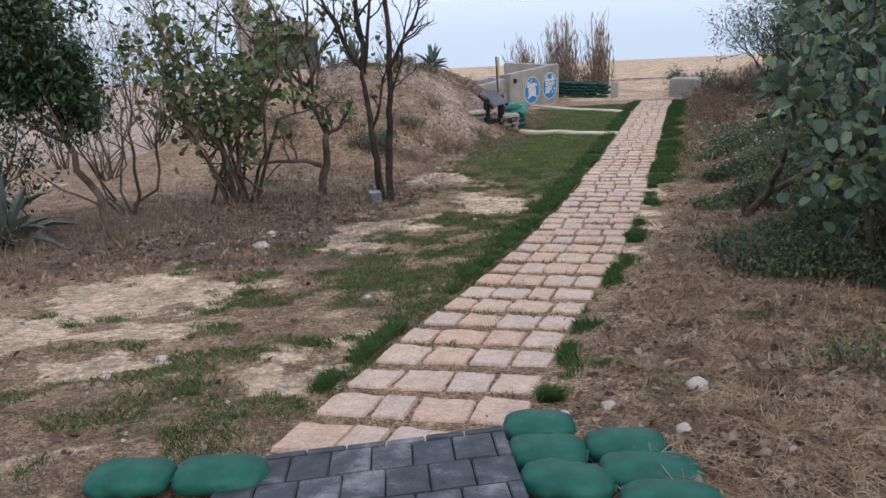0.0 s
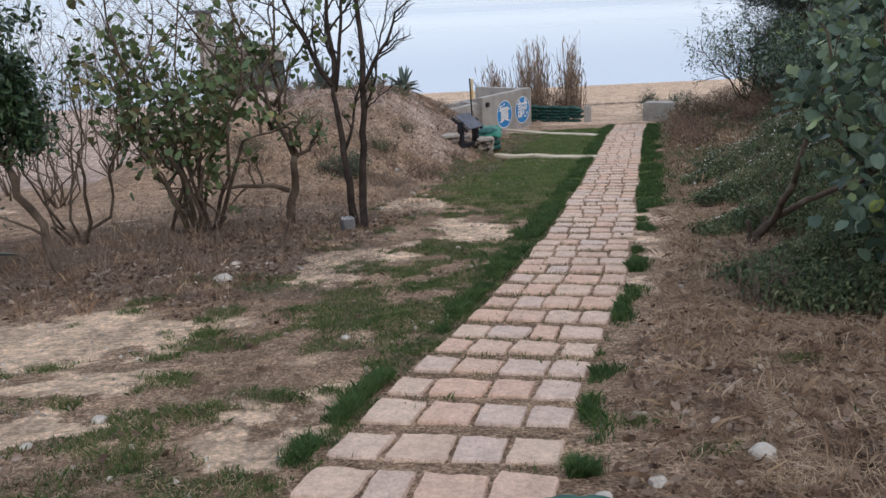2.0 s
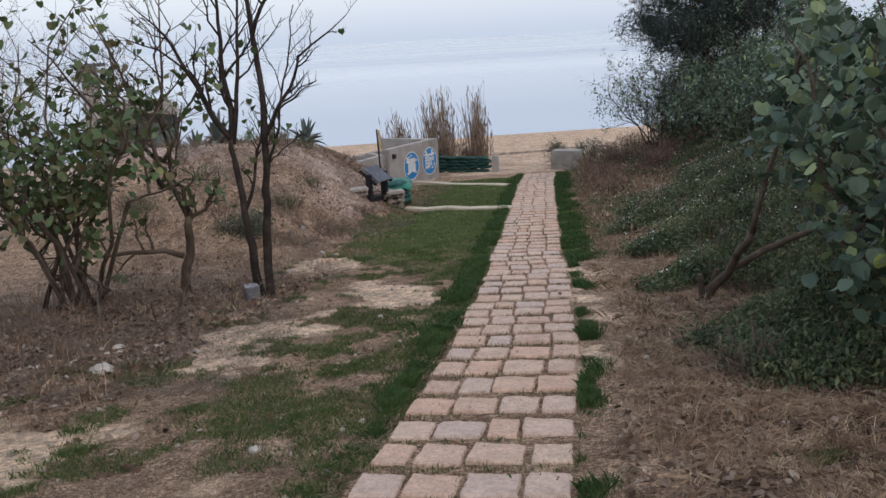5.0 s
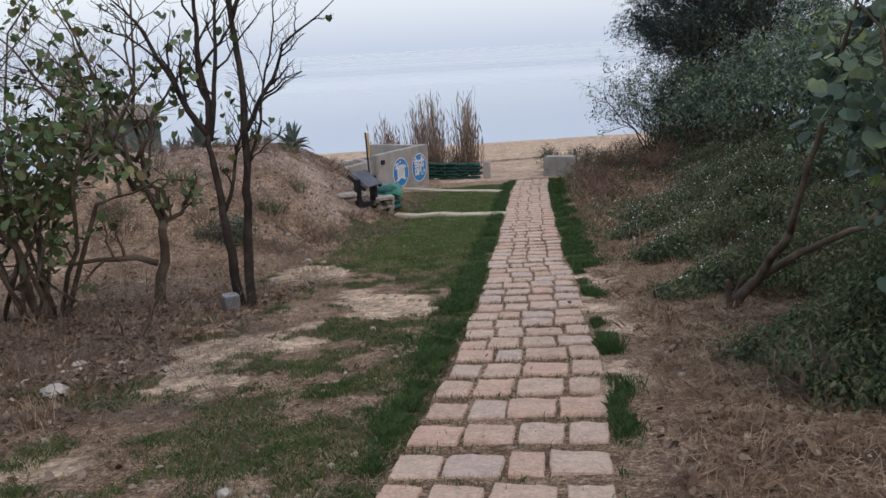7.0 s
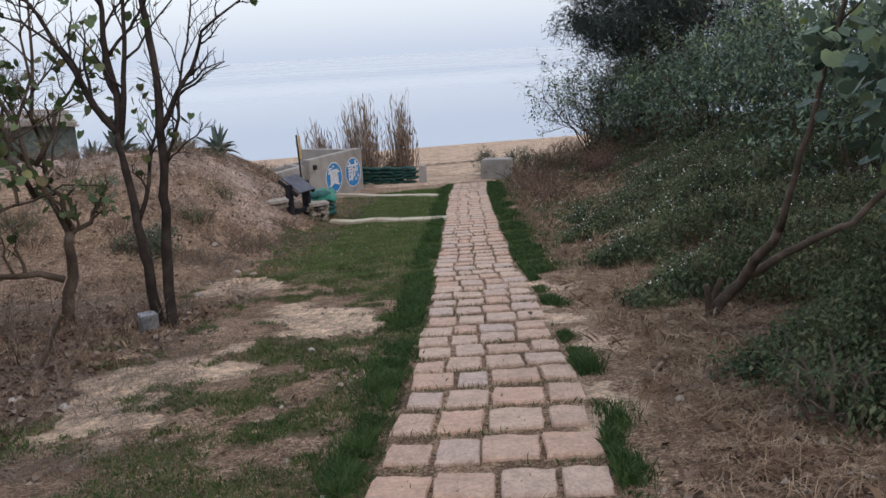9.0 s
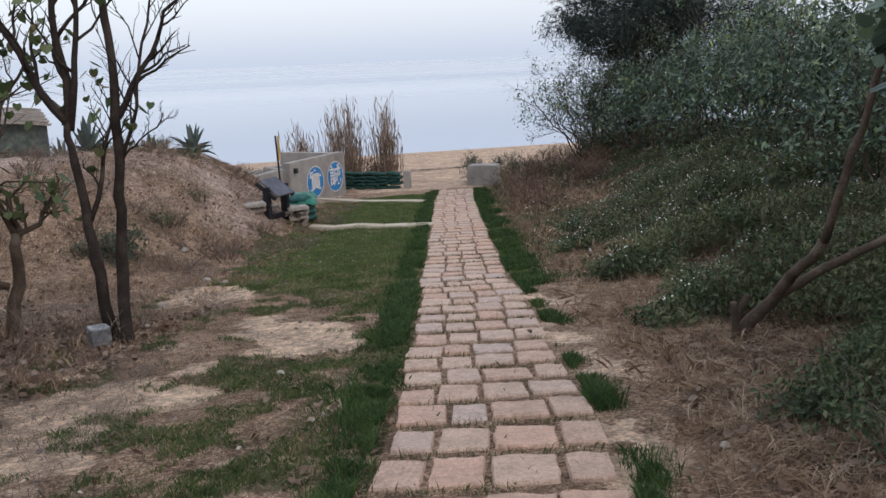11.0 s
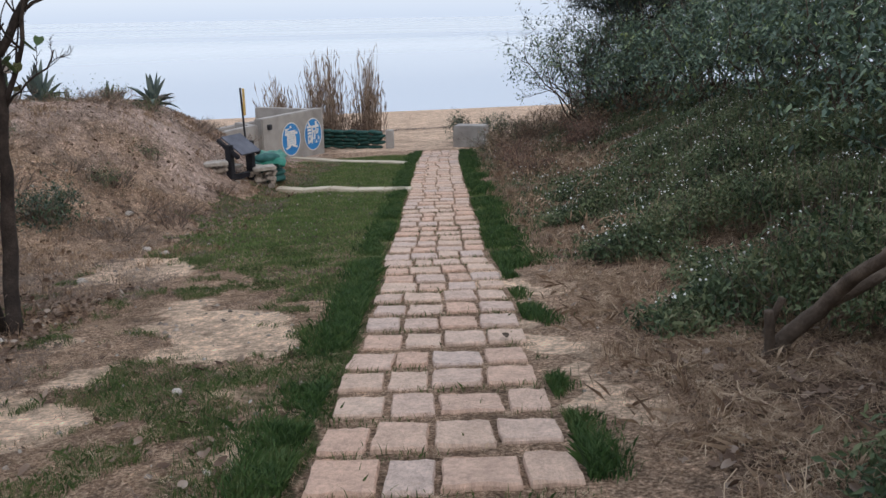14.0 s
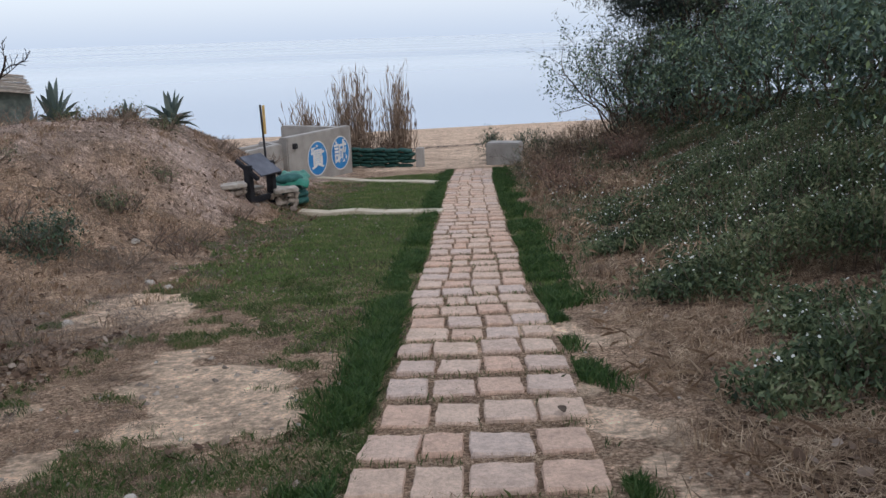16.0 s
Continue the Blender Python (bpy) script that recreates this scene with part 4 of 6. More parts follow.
def make_tarp():
    """Green sheet thrown over the stacked bags, its edges hanging."""
    cx_, cy_, z0 = 1.68, 27.2, float(land(1.68, 27.2)) + 0.62
    g = Geo()
    nu, nv = 17, 15
    v = []
    for j in range(nv):
        for i in range(nu):
            a, b = -1 + 2 * i / (nu - 1), -1 + 2 * j / (nv - 1)
            hang = 0.3 * max(0, abs(a) - 0.62) ** 1.3 + 0.34 * max(0, abs(b) - 0.66) ** 1.3
            fold = 0.018 * math.sin(9 * a + 2 * b) * (0.3 + abs(a)) + 0.022 * noise.noise(Vector((2.6 * a, 2.6 * b, 4)))
            v.append((cx_ + 0.33 * a + 0.06 * b + 0.02 * math.sin(7 * b), cy_ + 0.58 * b + 0.02 * math.sin(8 * a), z0 + 0.05 * b - hang + fold))
    top_ = len(v)
    v += [(x, y, z - 0.012) for x, y, z in v]
    f = [(j * nu + i, j * nu + i + 1, (j + 1) * nu + i + 1, (j + 1) * nu + i) for j in range(nv - 1) for i in range(nu - 1)]
    f += [tuple(top_ + k for k in reversed(q)) for q in f]
    rim = [i for i in range(nu)] + [j * nu + nu - 1 for j in range(1, nv)] + [(nv - 1) * nu + i for i in range(nu - 2, -1, -1)] + [j * nu for j in range(nv - 2, 0, -1)]
    f += [(a, top_ + a, top_ + b, b) for a, b in zip(rim, rim[1:] + rim[:1])]
    g.add(v, f)
    single("tarp", g, TARP, "bright green plastic sheet over stacked sandbags", "tarp", smooth_=True, base=(cx_, cy_, z0 - 0.5))


def make_bag_wall():
    a, b = Vector((4.05, 39.2, 0)), Vector((6.25, 38.0, 0))
    d = (b - a).normalized()
    k = 0
    r = random.Random(8)
    for row in range(5):
        n_ = 5
        for i in range(n_):
            p = a + d * ((b - a).length * (i + 0.5 + (0.25 if row % 2 else 0)) / (n_ + 0.25))
            m = Matrix.Translation((p.x, p.y, -4.86 + 0.13 * row + r.uniform(-0.02, 0.02))) @ pose(0, 0, 0, r.uniform(-6, 6), r.uniform(-7, 7), math.degrees(math.atan2(d.y, d.x)) + r.uniform(-4, 4))
            sandbag(m, (0.53, 0.34, 0.16), BAG_OLD, "old dark green sandbag in a low stacked wall", 100 + k, "sandbag wall")
            k += 1
    g = Geo()
    g.box(Matrix.Translation((6.42, 37.9, -4.6)) @ pose(0, 0, 0, 0, 0, -20), (0.26, 0.3, 0.85), 0.02)
    single("gate_post", g, CONCRETE, "short rough concrete post ending the sandbag wall", "post")


def make_gate_block():
    base = Vector((9.15, 37.2, -4.75))
    blk = thing("gate_block", base, "squat grey concrete block at the end of the path", "concrete block")
    M = Matrix.Translation(base) @ pose(0, 0, 0, 0, 0, -28)
    g = Geo()
    g.box(M @ Matrix.Translation((0.1, 0, 0.22)), (1.15, 0.75, 0.98), 0.04)
    part("body", g, CONCRETE, blk)


def make_block():
    base = Vector((-1.36, 14.55, float(land(-1.36, 14.55))))
    M = Matrix.Translation(base) @ pose(0, 0, 0, 0, 0, 22)
    g = Geo()
    for u in (-0.075, 0.075):
        g.box(M @ Matrix.Translation((u, 0, 0.1)), (0.04, 0.2, 0.22), 0.006)
    for v in (-0.08, 0.08):
        g.box(M @ Matrix.Translation((0, v, 0.1)), (0.19, 0.04, 0.2195), 0.006)
    g.box(M @ Matrix.Translation((0, 0, 0.1)), (0.19, 0.2, 0.2), 0.006)
    single("cement_block", g, BLOCK, "grey cement block leaning at the foot of a tree", "block", base=base)


make_ramp()
make_ramp_bags()
make_bunker()
strip_slab(Vector((1.72, 26.3, 0)), Vector((4.52, 25.22, 0)), 0.32, "narrow pale concrete strip crossing the lawn")
strip_slab(Vector((2.75, 35.6, 0)), Vector((5.95, 31.4, 0)), 0.36, "narrow pale concrete strip running to the bunker")
make_notice()
make_tarp()
make_bag_wall()
make_gate_block()
make_block()

# ---- plants ----


def ellipsoid(n_, c, r, hollow=0.35):
    d = rng.normal(0, 1, (n_, 3))
    d /= np.linalg.norm(d, axis=1)[:, None]
    return np.asarray(c) + d * (hollow + (1 - hollow) * rng.uniform(0, 1, n_) ** 0.5)[:, None] * np.asarray(r)


def clumped(n_, c, r, clumps, size):
    """Points gathered in clumps over a crown, so that gaps stay between them."""
    mid_ = ellipsoid(clumps, c, r, 0.3)
    k = rng.integers(0, clumps, n_)
    return mid_[k] + rng.normal(0, size, (n_, 3))


def leaves(pts, size, shape=OVAL, faces=OVAL_F, tilt=0.6, droop=-0.5):
    g = Geo()
    pts = np.asarray(pts)
    g.batch(shape, faces, frames_at(pts, rng.uniform(0.65, 1.25, len(pts)) * size, tilt, -0.85 if len(shape) > 4 else droop))
    return g


def shrub(base, height, radius, stems, leaf_mat, n_leaves, leaf_size, label, shape=OVAL, faces=OVAL_F, crown_low=0.3, clumps=60, bark=TWIG, lean=(0, 0), group="", stem_r=0.03, category="shrub", tilt=0.6, clump_size=0.16, kids=4, levels=2, bare=0.0):
    base = Vector((base[0], base[1], float(land(base[0], base[1]))))
    t = thing("shrub", base, label, category, group)
    tips = []
    for i in range(stems):
        g = Geo()
        a = 2 * math.pi * (i + rng.uniform(0, 0.6)) / stems
        rr = radius * rng.uniform(0.35, 0.95)
        top = Vector((base.x + lean[0] + math.cos(a) * rr, base.y + lean[1] + math.sin(a) * rr, base.z + height * rng.uniform(0.7, 1.02)))
        foot = base + Vector((math.cos(a) * 0.1, math.sin(a) * 0.1, -0.08))
        grow(g, wander(foot, top, 9, 0.045 * height), stem_r * rng.uniform(0.7, 1.2), 0.006, levels, kids, 0.65, 0.42, tips, 0.3, 0.3, 5)
        part("stem", g, bark, t, smooth_=True)
    tips = np.asarray(tips)
    low = base.z + height * crown_low
    tips = tips[tips[:, 2] > low] if (tips[:, 2] > low).any() else tips
    near_ = int(n_leaves * 0.55)
    pts = tips[rng.integers(0, len(tips), near_)] + rng.normal(0, leaf_size * 0.8, (near_, 3))
    c = (base.x + lean[0], base.y + lean[1], base.z + height * (crown_low + 1) / 2)
    if n_leaves - near_ > 0 and clumps:
        pts = np.concatenate([pts, clumped(n_leaves - near_, c, (radius, radius, height * (1 - crown_low) / 2), clumps, clump_size)])
    floor_ = land(pts[:, 0], pts[:, 1]) + 0.05
    pts[:, 2] = np.maximum(pts[:, 2], floor_)
    part("foliage", leaves(pts, leaf_size, shape, faces, tilt), leaf_mat, t)
    return t


def two_trees():
    """Slim bare trees with black-brown bark, a few last leaves."""
    def tree(trunk, arms, r0, label, n_leaf):
        base = Vector((trunk[0][0], trunk[0][1], float(land(trunk[0][0], trunk[0][1]))))
        t = thing("tree", base, label, "tree", "slim bare trees")
        g = Geo()
        pts = [Vector(p) for p in trunk]
        pts[0].z = base.z - 0.1
        fine_ = []
        for a, b in zip(pts[:-1], pts[1:]):
            fine_ += [a + (b - a) * s for s in (0, 0.33, 0.66)]
        fine_.append(pts[-1])
        line = np.array([p[:] for p in fine_]) + np.r_[np.zeros((1, 3)), rng.normal(0, 0.012, (len(fine_) - 1, 3))]
        rad = r0 * np.linspace(1.0, 0.45, len(line)) * (1 + rng.normal(0, 0.05, len(line)))
        rad[0] *= 1.35
        g.tube(line, rad, 9)
        part("trunk", g, BARK, t, smooth_=True)
        tips = []
        for i, (arm, ra) in enumerate(arms):
            g = Geo()
            p = [np.array(q) for q in arm]
            line = np.concatenate([wander(a, b, 5, 0.02)[: (4 if k < len(p) - 2 else 5)] for k, (a, b) in enumerate(zip(p[:-1], p[1:]))])
            grow(g, line, ra * 0.85, 0.007, 2, 8, 0.62, 0.4, tips, 0.45, 0.12, 6)
            part("limb", g, BARK, t, smooth_=True)
        tips = np.asarray(tips)
        if n_leaf:
            q = tips[rng.integers(0, len(tips), n_leaf)] + rng.normal(0, 0.03, (n_leaf, 3))
            part("leaves", leaves(q, 0.1, HEART, HEART_F, 0.5), LEAF, t, "few heart-shaped leaves")

    tree(TREE_B, ARMS_B + [([(-1.02, 14.82, -0.95), (-0.78, 14.7, -0.72), (-0.52, 14.56, -0.46)], 0.012)], 0.066, "slim dark bare tree with forked twigs beside the worn lawn", 14)
    tree(TREE_A, ARMS_A, 0.07, "leaning dark bare tree, its few leaves turning yellow", 60)


def gnarled_tree():
    base = Vector((-2.55, 16.1, float(land(-2.55, 16.1))))
    t = thing("tree", base, "small gnarled tree with a long low side branch", "tree")
    g, tips = Geo(), []
    grow(g, wander(base + Vector((0, 0, -0.1)), base + Vector((0.2, 0, 1.15)), 7, 0.05), 0.085, 0.055, 0, 0, sides=8)
    part("trunk", g, BARK_PALE, t, smooth_=True)
    for a, b, r in (((0.2, 0, 1.1), (-0.15, 0.1, 2.1), 0.05), ((0.2, 0, 1.1), (0.75, -0.1, 1.75), 0.04), ((0.05, 0, 0.55), (-2.1, -0.3, 0.75), 0.05), ((-0.15, 0.1, 2.0), (-1.0, 0.2, 3.3), 0.035), ((-0.1, 0.1, 2.0), (0.7, 0.2, 3.2), 0.035), ((0.2, 0, 1.1), (-0.9, 0.3, 4.2), 0.045), ((-0.15, 0.1, 1.6), (-1.8, 0.2, 3.9), 0.04), ((0.0, 0.1, 1.9), (0.1, 0.3, 4.4), 0.035)):
        g = Geo()
        grow(g, wander(base + Vector(a), base + Vector(b), 8, 0.05), r, 0.01, 2, 8, 0.7, 0.42, tips, 0.35, 0.15, 5)
        part("limb", g, BARK_PALE, t, smooth_=True)
    tips = np.asarray(tips)
    q = tips[rng.integers(0, len(tips), 260)] + rng.normal(0, 0.04, (260, 3))
    part("leaves", leaves(q, 0.11, HEART, HEART_F, 0.5), LEAF, t)


def leaf_tree():
    """Small evergreen with glossy dark leaves."""
    base = Vector((-4.6, 11.6, float(land(-4.6, 11.6))))
    t = thing("tree", base, "small evergreen tree with a dense dark glossy crown", "tree")
    g, tips = Geo(), []
    top = base + Vector((-0.55, 0.25, 1.35))
    grow(g, wander(base + Vector((0, 0, -0.1)), top, 8, 0.04), 0.06, 0.045, 0, 0, sides=8)
    part("trunk", g, BARK_PALE, t, smooth_=True)
    for dx, dy, dz, r in ((-0.9, 0.2, 1.3, 0.03), (0.15, 0.1, 1.1, 0.03), (-0.2, -0.3, 1.6, 0.03), (-1.5, 0.3, 0.5, 0.025), (0.2, 0.4, 0.5, 0.02), (-0.5, 0.5, 1.9, 0.02)):
        g = Geo()
        grow(g, wander(top, top + Vector((dx, dy, dz)), 8, 0.05), r, 0.006, 2, 6, 0.65, 0.42, tips, 0.3, 0.25, 5)
        part("limb", g, BARK_PALE, t, smooth_=True)
    g = Geo()
    g.tube(wander(base + Vector((-0.15, 0.05, 0.5)), base + Vector((-1.0, 0.1, 1.0)), 6, 0.02), np.linspace(0.02, 0.01, 6), 5)
    part("limb", g, BARK_PALE, t)
    tips = np.asarray(tips)
    q = tips[rng.integers(0, len(tips), 4800)] + rng.normal(0, 0.09, (4800, 3))
    q2 = clumped(700, (base.x - 0.25, base.y + 0.2, base.z + 1.95), (0.45, 0.45, 0.6), 16, 0.1)
    q3 = clumped(7000, (base.x - 1.0, base.y + 0.3, base.z + 2.8), (1.15, 0.8, 1.1), 64, 0.13)
    part("foliage", leaves(np.concatenate([q, q2, q3]), 0.11, OVAL, OVAL_F, 0.8, 0.0), LEAF_DARK, t)


def agave(x, y, size, n_, label, lean=0.0):
    base = Vector((x, y, float(land(x, y))))
    t = thing("agave", base, label, "agave", "agaves on the mound" if y > 25 else "")
    g = Geo()
    for i in range(n_):
        a = i * 2.4 + rng.uniform(-0.2, 0.2)
        up = 0.35 + 1.15 * i / n_ + rng.uniform(-0.1, 0.1)
        ln, w = size * rng.uniform(0.5, 1.3), size * 0.1
        d = np.array([math.cos(a) * math.cos(up), math.sin(a) * math.cos(up), math.sin(up)])
        side = np.array([-math.sin(a), math.cos(a), 0])
        nrm = np.cross(side, d)
        v, f = [], []
        prof = [(0, 0.7), (0.3, 1.0), (0.6, 0.85), (0.85, 0.45), (1.0, 0.03)]
        for s, ww in prof:
            c = np.array(base) + np.array([0, 0, 0.02]) + d * ln * s + np.array([0, 0, -1]) * ln * 0.42 * s ** 2.5 * (1.5 - up)
            v += [c - side * w * ww + nrm * w * -0.35 * ww, c - nrm * w * 0.2 * ww * 0, c + side * w * ww + nrm * w * -0.35 * ww, c + nrm * w * 0.55 * ww]
        for k in range(len(prof) - 1):
            for j in range(4):
                f.append((4 * k + j, 4 * k + (j + 1) % 4, 4 * k + 4 + (j + 1) % 4, 4 * k + 4 + j))
        g.add(v, f)
    part("leaves", g, AGAVE, t)
    if n_ > 12:
        g = Geo()
        for i in range(40):
            a, up = rng.uniform(0, 2 * np.pi), rng.uniform(-0.1, 0.35)
            p = np.array(base) + np.array([0, 0, 0.12])
            g.tube(wander(p, p + size * 0.7 * np.array([math.cos(a) * math.cos(up), math.sin(a) * math.cos(up), math.sin(up)]), 4, 0.03), np.array([0.012, 0.01, 0.006, 0.002]), 3)
        part("dead_leaves", g, TWIG, t, "withered brown lower leaves")


def reeds(cx_, cy_, rx, n_, h0, h1, label, tip_=0.0):
    z = float(land(cx_, cy_))
    t = thing("reed_clump", (cx_, cy_, z), label, "reeds", "dry reeds by the shore")
    g = Geo()
    plume = Geo()
    for i in range(n_):
        x, y = cx_ + rng.normal(0, rx * 0.5), cy_ + rng.normal(0, 0.5)
        h = h0 + (h1 - h0) * rng.uniform(0, 1) ** 1.3
        h *= (1 - 0.35 * min(abs(x - cx_) / rx, 1))
        lean = np.array([(x - cx_) * 0.14 + rng.normal(0, 0.05) + tip_, rng.normal(0, 0.08), 1]) * h
        p0 = np.array([x, y, float(land(x, y)) - 0.05])
        line = wander(p0, p0 + lean, 5, 0.03)
        g.tube(line, np.linspace(0.011, 0.004, 5), 3)
        k = rng.integers(3, 7)
        s = rng.uniform(0.15, 1.0, k) ** 1.1
        pts = p0 + lean * s[:, None]
        m = frames_at(pts, rng.uniform(0.25, 0.6, k), 0.25)
        up = rng.uniform(0.9, 1.5, k)
        a = rng.uniform(0, 2 * np.pi, k)
        sz = rng.uniform(0.2, 0.5, k)
        d = np.stack([np.cos(a) * np.cos(up), np.sin(a) * np.cos(up), np.sin(up)], 1)
        sd = np.stack([-np.sin(a), np.cos(a), np.zeros(k)], 1)
        m[:, :, 1], m[:, :, 0], m[:, :, 2] = d * sz[:, None], sd * sz[:, None] * 0.5, np.cross(sd, d) * sz[:, None]
        plume.batch(NARROW, OVAL_F, m)
    part("reed_stand", g, REED, t, kind="stuff")
    part("reed_foliage", plume, REED, t, kind="stuff")


def undergrowth():
    """Low weeds with small white flowers at the foot of the thicket."""
    n_ = 34000
    y = 2.0 + 32 * rng.uniform(0, 1, n_ * 3) ** 1.05
    u = 1.55 + 6.8 * rng.uniform(0, 1, n_ * 3) ** 1.15
    x = line_x(y) + u
    edge = 1.95 + 0.2 * smooth((y - 11.8) / 1.5) * smooth((17 - y) / 2) + 0.3 * np.sin(1.9 * y) + 0.25 * np.sin(4.3 * y + 1) + 1.1 * smooth((y - 21) / 6) + 0.15 * smooth((11.5 - y) / 2) + 1.8 * smooth((8.8 - y) / 3)
    patch = np.sin(0.9 * x + 0.4 * y) * np.sin(0.7 * y - 0.5 * x + 1.0) + 0.4 * np.sin(2.3 * x + 1.1 * y)
    keep = (u > edge) & (patch > -0.75 + 0.6 * smooth((y - 19) / 4) - 0.5 * smooth((u - 3) / 2)) & (rng.uniform(0, 1, len(u)) < 1.0 - 0.6 * smooth((y - 19) / 6))
    keep &= (np.hypot(x - 3.9, y - 11.3) > 0.85)
    x, y, u, edge = x[keep][:n_], y[keep][:n_], u[keep][:n_], edge[keep][:n_]
    h = (0.16 + 0.5 * smooth((u - edge) / 1.6)) * (1 + 0.3 * np.sin(1.3 * x + 2.1 * y)) * (1 - 0.55 * smooth((y - 17) / 6))
    g, st, fl = Geo(), Geo(), Geo()
    per = 13
    k = len(x) * per
    i = np.repeat(np.arange(len(x)), per)
    px, py = x[i] + rng.normal(0, 0.10, k), y[i] + rng.normal(0, 0.10, k)
    pz = land(px, py) + h[i] * rng.uniform(0.1, 1.1, k) ** 0.6
    g.batch(OVAL, OVAL_F, frames_at(np.stack([px, py, pz], 1), rng.uniform(0.03, 0.072, k), 0.7))
    single("undergrowth", g, LEAF_LOW, "low tangle of dull green weeds under the thicket", "undergrowth", "stuff")
    for j in range(0, len(x), 7):
        p = np.array([x[j], y[j], float(land(x[j], y[j]))])
        st.tube(wander(p, p + np.array([rng.normal(0, 0.15), rng.normal(0, 0.15), h[j] * 1.15]), 4, 0.02), np.array([0.006, 0.005, 0.004, 0.002]), 3)
    single("weed_stalks", st, TWIG, "thin brown weed stalks among the undergrowth", "stalks", "stuff")
    w = np.flatnonzero((y > 12.5) & (y < 27) & (rng.uniform(0, 1, len(x)) < 0.16))
    fp = np.stack([x[w], y[w], land(x[w], y[w]) + h[w] * 1.1 + 0.02], 1)
    daisy = [(0, 0, 0)] + [(math.cos(a) * 0.5, math.sin(a) * 0.5, 0.1) for a in np.arange(6) * math.pi / 3]
    fl.batch(daisy, [(0, i_ + 1, (i_ + 1) % 6 + 1) for i_ in range(6)], frames_at(fp, rng.uniform(0.014, 0.028, len(w)), 0.5))
    single("wild_flowers", fl, PETAL, "small white wild flowers dotted over the weeds", "flowers", "stuff")


def dry_cover():
    """Straw, stalks and dead leaves on the soil."""
    def spread(n_, y0, y1, u0, u1, mask=None):
        y = rng.uniform(y0, y1, n_)
        x = line_x(y) + rng.uniform(u0, u1, n_)
        if mask is not None:
            m = mask(x, y) > rng.uniform(0.15, 0.9, n_)
            x, y = x[m], y[m]
        return x, y

    g = Geo()
    for n_, y0, y1, u0, u1 in ((90000, 3.4, 11, 0.72, 3.6), (60000, 11, 20, 0.9, 4.4), (16000, 20, 36, 1.2, 6)):
        x, y = spread(n_, y0, y1, u0, u1, lambda x, y: straw_mask(x, y) * (5.0 * fbm(x, y, 0.4, 111, 4) - 1.75))
        strands(g, x, y, 0.02 + 0.2 * rng.uniform(0, 1, len(x)) ** 2.5, 0.0008 + 0.00008 * y, 0.024)
    x, y = spread(26000, 8, 34, -9, -1.4, lambda x, y: 0.9 * straw_mask(x, y) + 0.12 - patches(x, y, SAND))
    strands(g, x, y, rng.uniform(0.03, 0.22, len(x)), 0.002, 0.02)
    x, y = spread(90000, 3.5, 19, -4.4, -0.66, lambda x, y: 1.9 * fbm(x, y, 0.7, 91, 4) - 0.3 - 1.6 * patches(x, y, SAND))
    strands(g, x, y, 0.015 + 0.1 * rng.uniform(0, 1, len(x)) ** 2, 0.0013, 0.014)
    x, y = spread(15000, 3.6, 17, 0.95, 4.2, lambda x, y: 4.5 * fbm(x, y, 0.45, 115, 3) - 1.75)
    strands(g, x, y, 0.06 + 0.26 * rng.uniform(0, 1, len(x)) ** 2, 0.0014 + 0.00006 * y, 0.05)
    single("straw", g, STRAW, "matted dry straw and stalks lying on the soil", "straw", "stuff")
    # mats of flattened straw
    g = Geo()
    cy_ = rng.uniform(3.7, 15, 420)
    cx_ = line_x(cy_) + 1.05 + 2.9 * rng.uniform(0, 1, 420) ** 1.1
    for x0, y0 in zip(cx_, cy_):
        k, r0 = int(rng.integers(40, 110)), rng.uniform(0.07, 0.2)
        x, y = x0 + rng.normal(0, r0, k), y0 + rng.normal(0, r0 * 0.7, k)
        blades(g, x, y, rng.uniform(0.012, 0.07, k), rng.uniform(1.0, 4.0, k), 0.0016)
    single("straw_mats", g, STRAW, "heaped mats of flattened pale dry grass", "dry grass", "stuff")
    # dark thatch of rotted grass between the bare patches
    g = Geo()
    x, y = spread(120000, 3.5, 17, -4.8, -0.66, lambda x, y: 5.0 * fbm(x, y, 0.35, 47, 4) - 2.35 - 1.6 * patches(x, y, SAND))
    strands(g, x, y, 0.012 + 0.06 * rng.uniform(0, 1, len(x)) ** 2, 0.0014, 0.016)
    x, y = spread(30000, 3.5, 9.0, 0.8, 4.2, lambda x, y: 5.0 * fbm(x, y, 0.35, 43, 4) - 2.3)
    strands(g, x, y, 0.015 + 0.09 * rng.uniform(0, 1, len(x)) ** 2, 0.0014, 0.016)
    single("thatch", g, DEAD, "dark matted thatch of rotted grass on the soil", "thatch", "stuff")
    # upright dry tufts
    g = Geo()
    for n_, y0, y1, u0, u1, h in ((260, 4.5, 34, 1.1, 4.2, 0.14), (160, 9, 17, -9, -3.4, 0.16), (300, 19, 36, -9, -3.4, 0.09), (900, 19, 36, 1.3, 6.5, 0.16)):
        x, y = spread(n_, y0, y1, u0, u1)
        x, y = np.repeat(x, 22) + rng.normal(0, 0.06, n_ * 22), np.repeat(y, 22) + rng.normal(0, 0.06, n_ * 22)
        blades(g, x, y, rng.uniform(0.3, 1.2, len(x)) * h, rng.uniform(0.1, 0.9, len(x)), 0.003)
    single("dry_tufts", g, STRAW, "withered upright tufts of straw-coloured grass", "dry grass", "stuff")
    # dead leaves
    g = Geo()
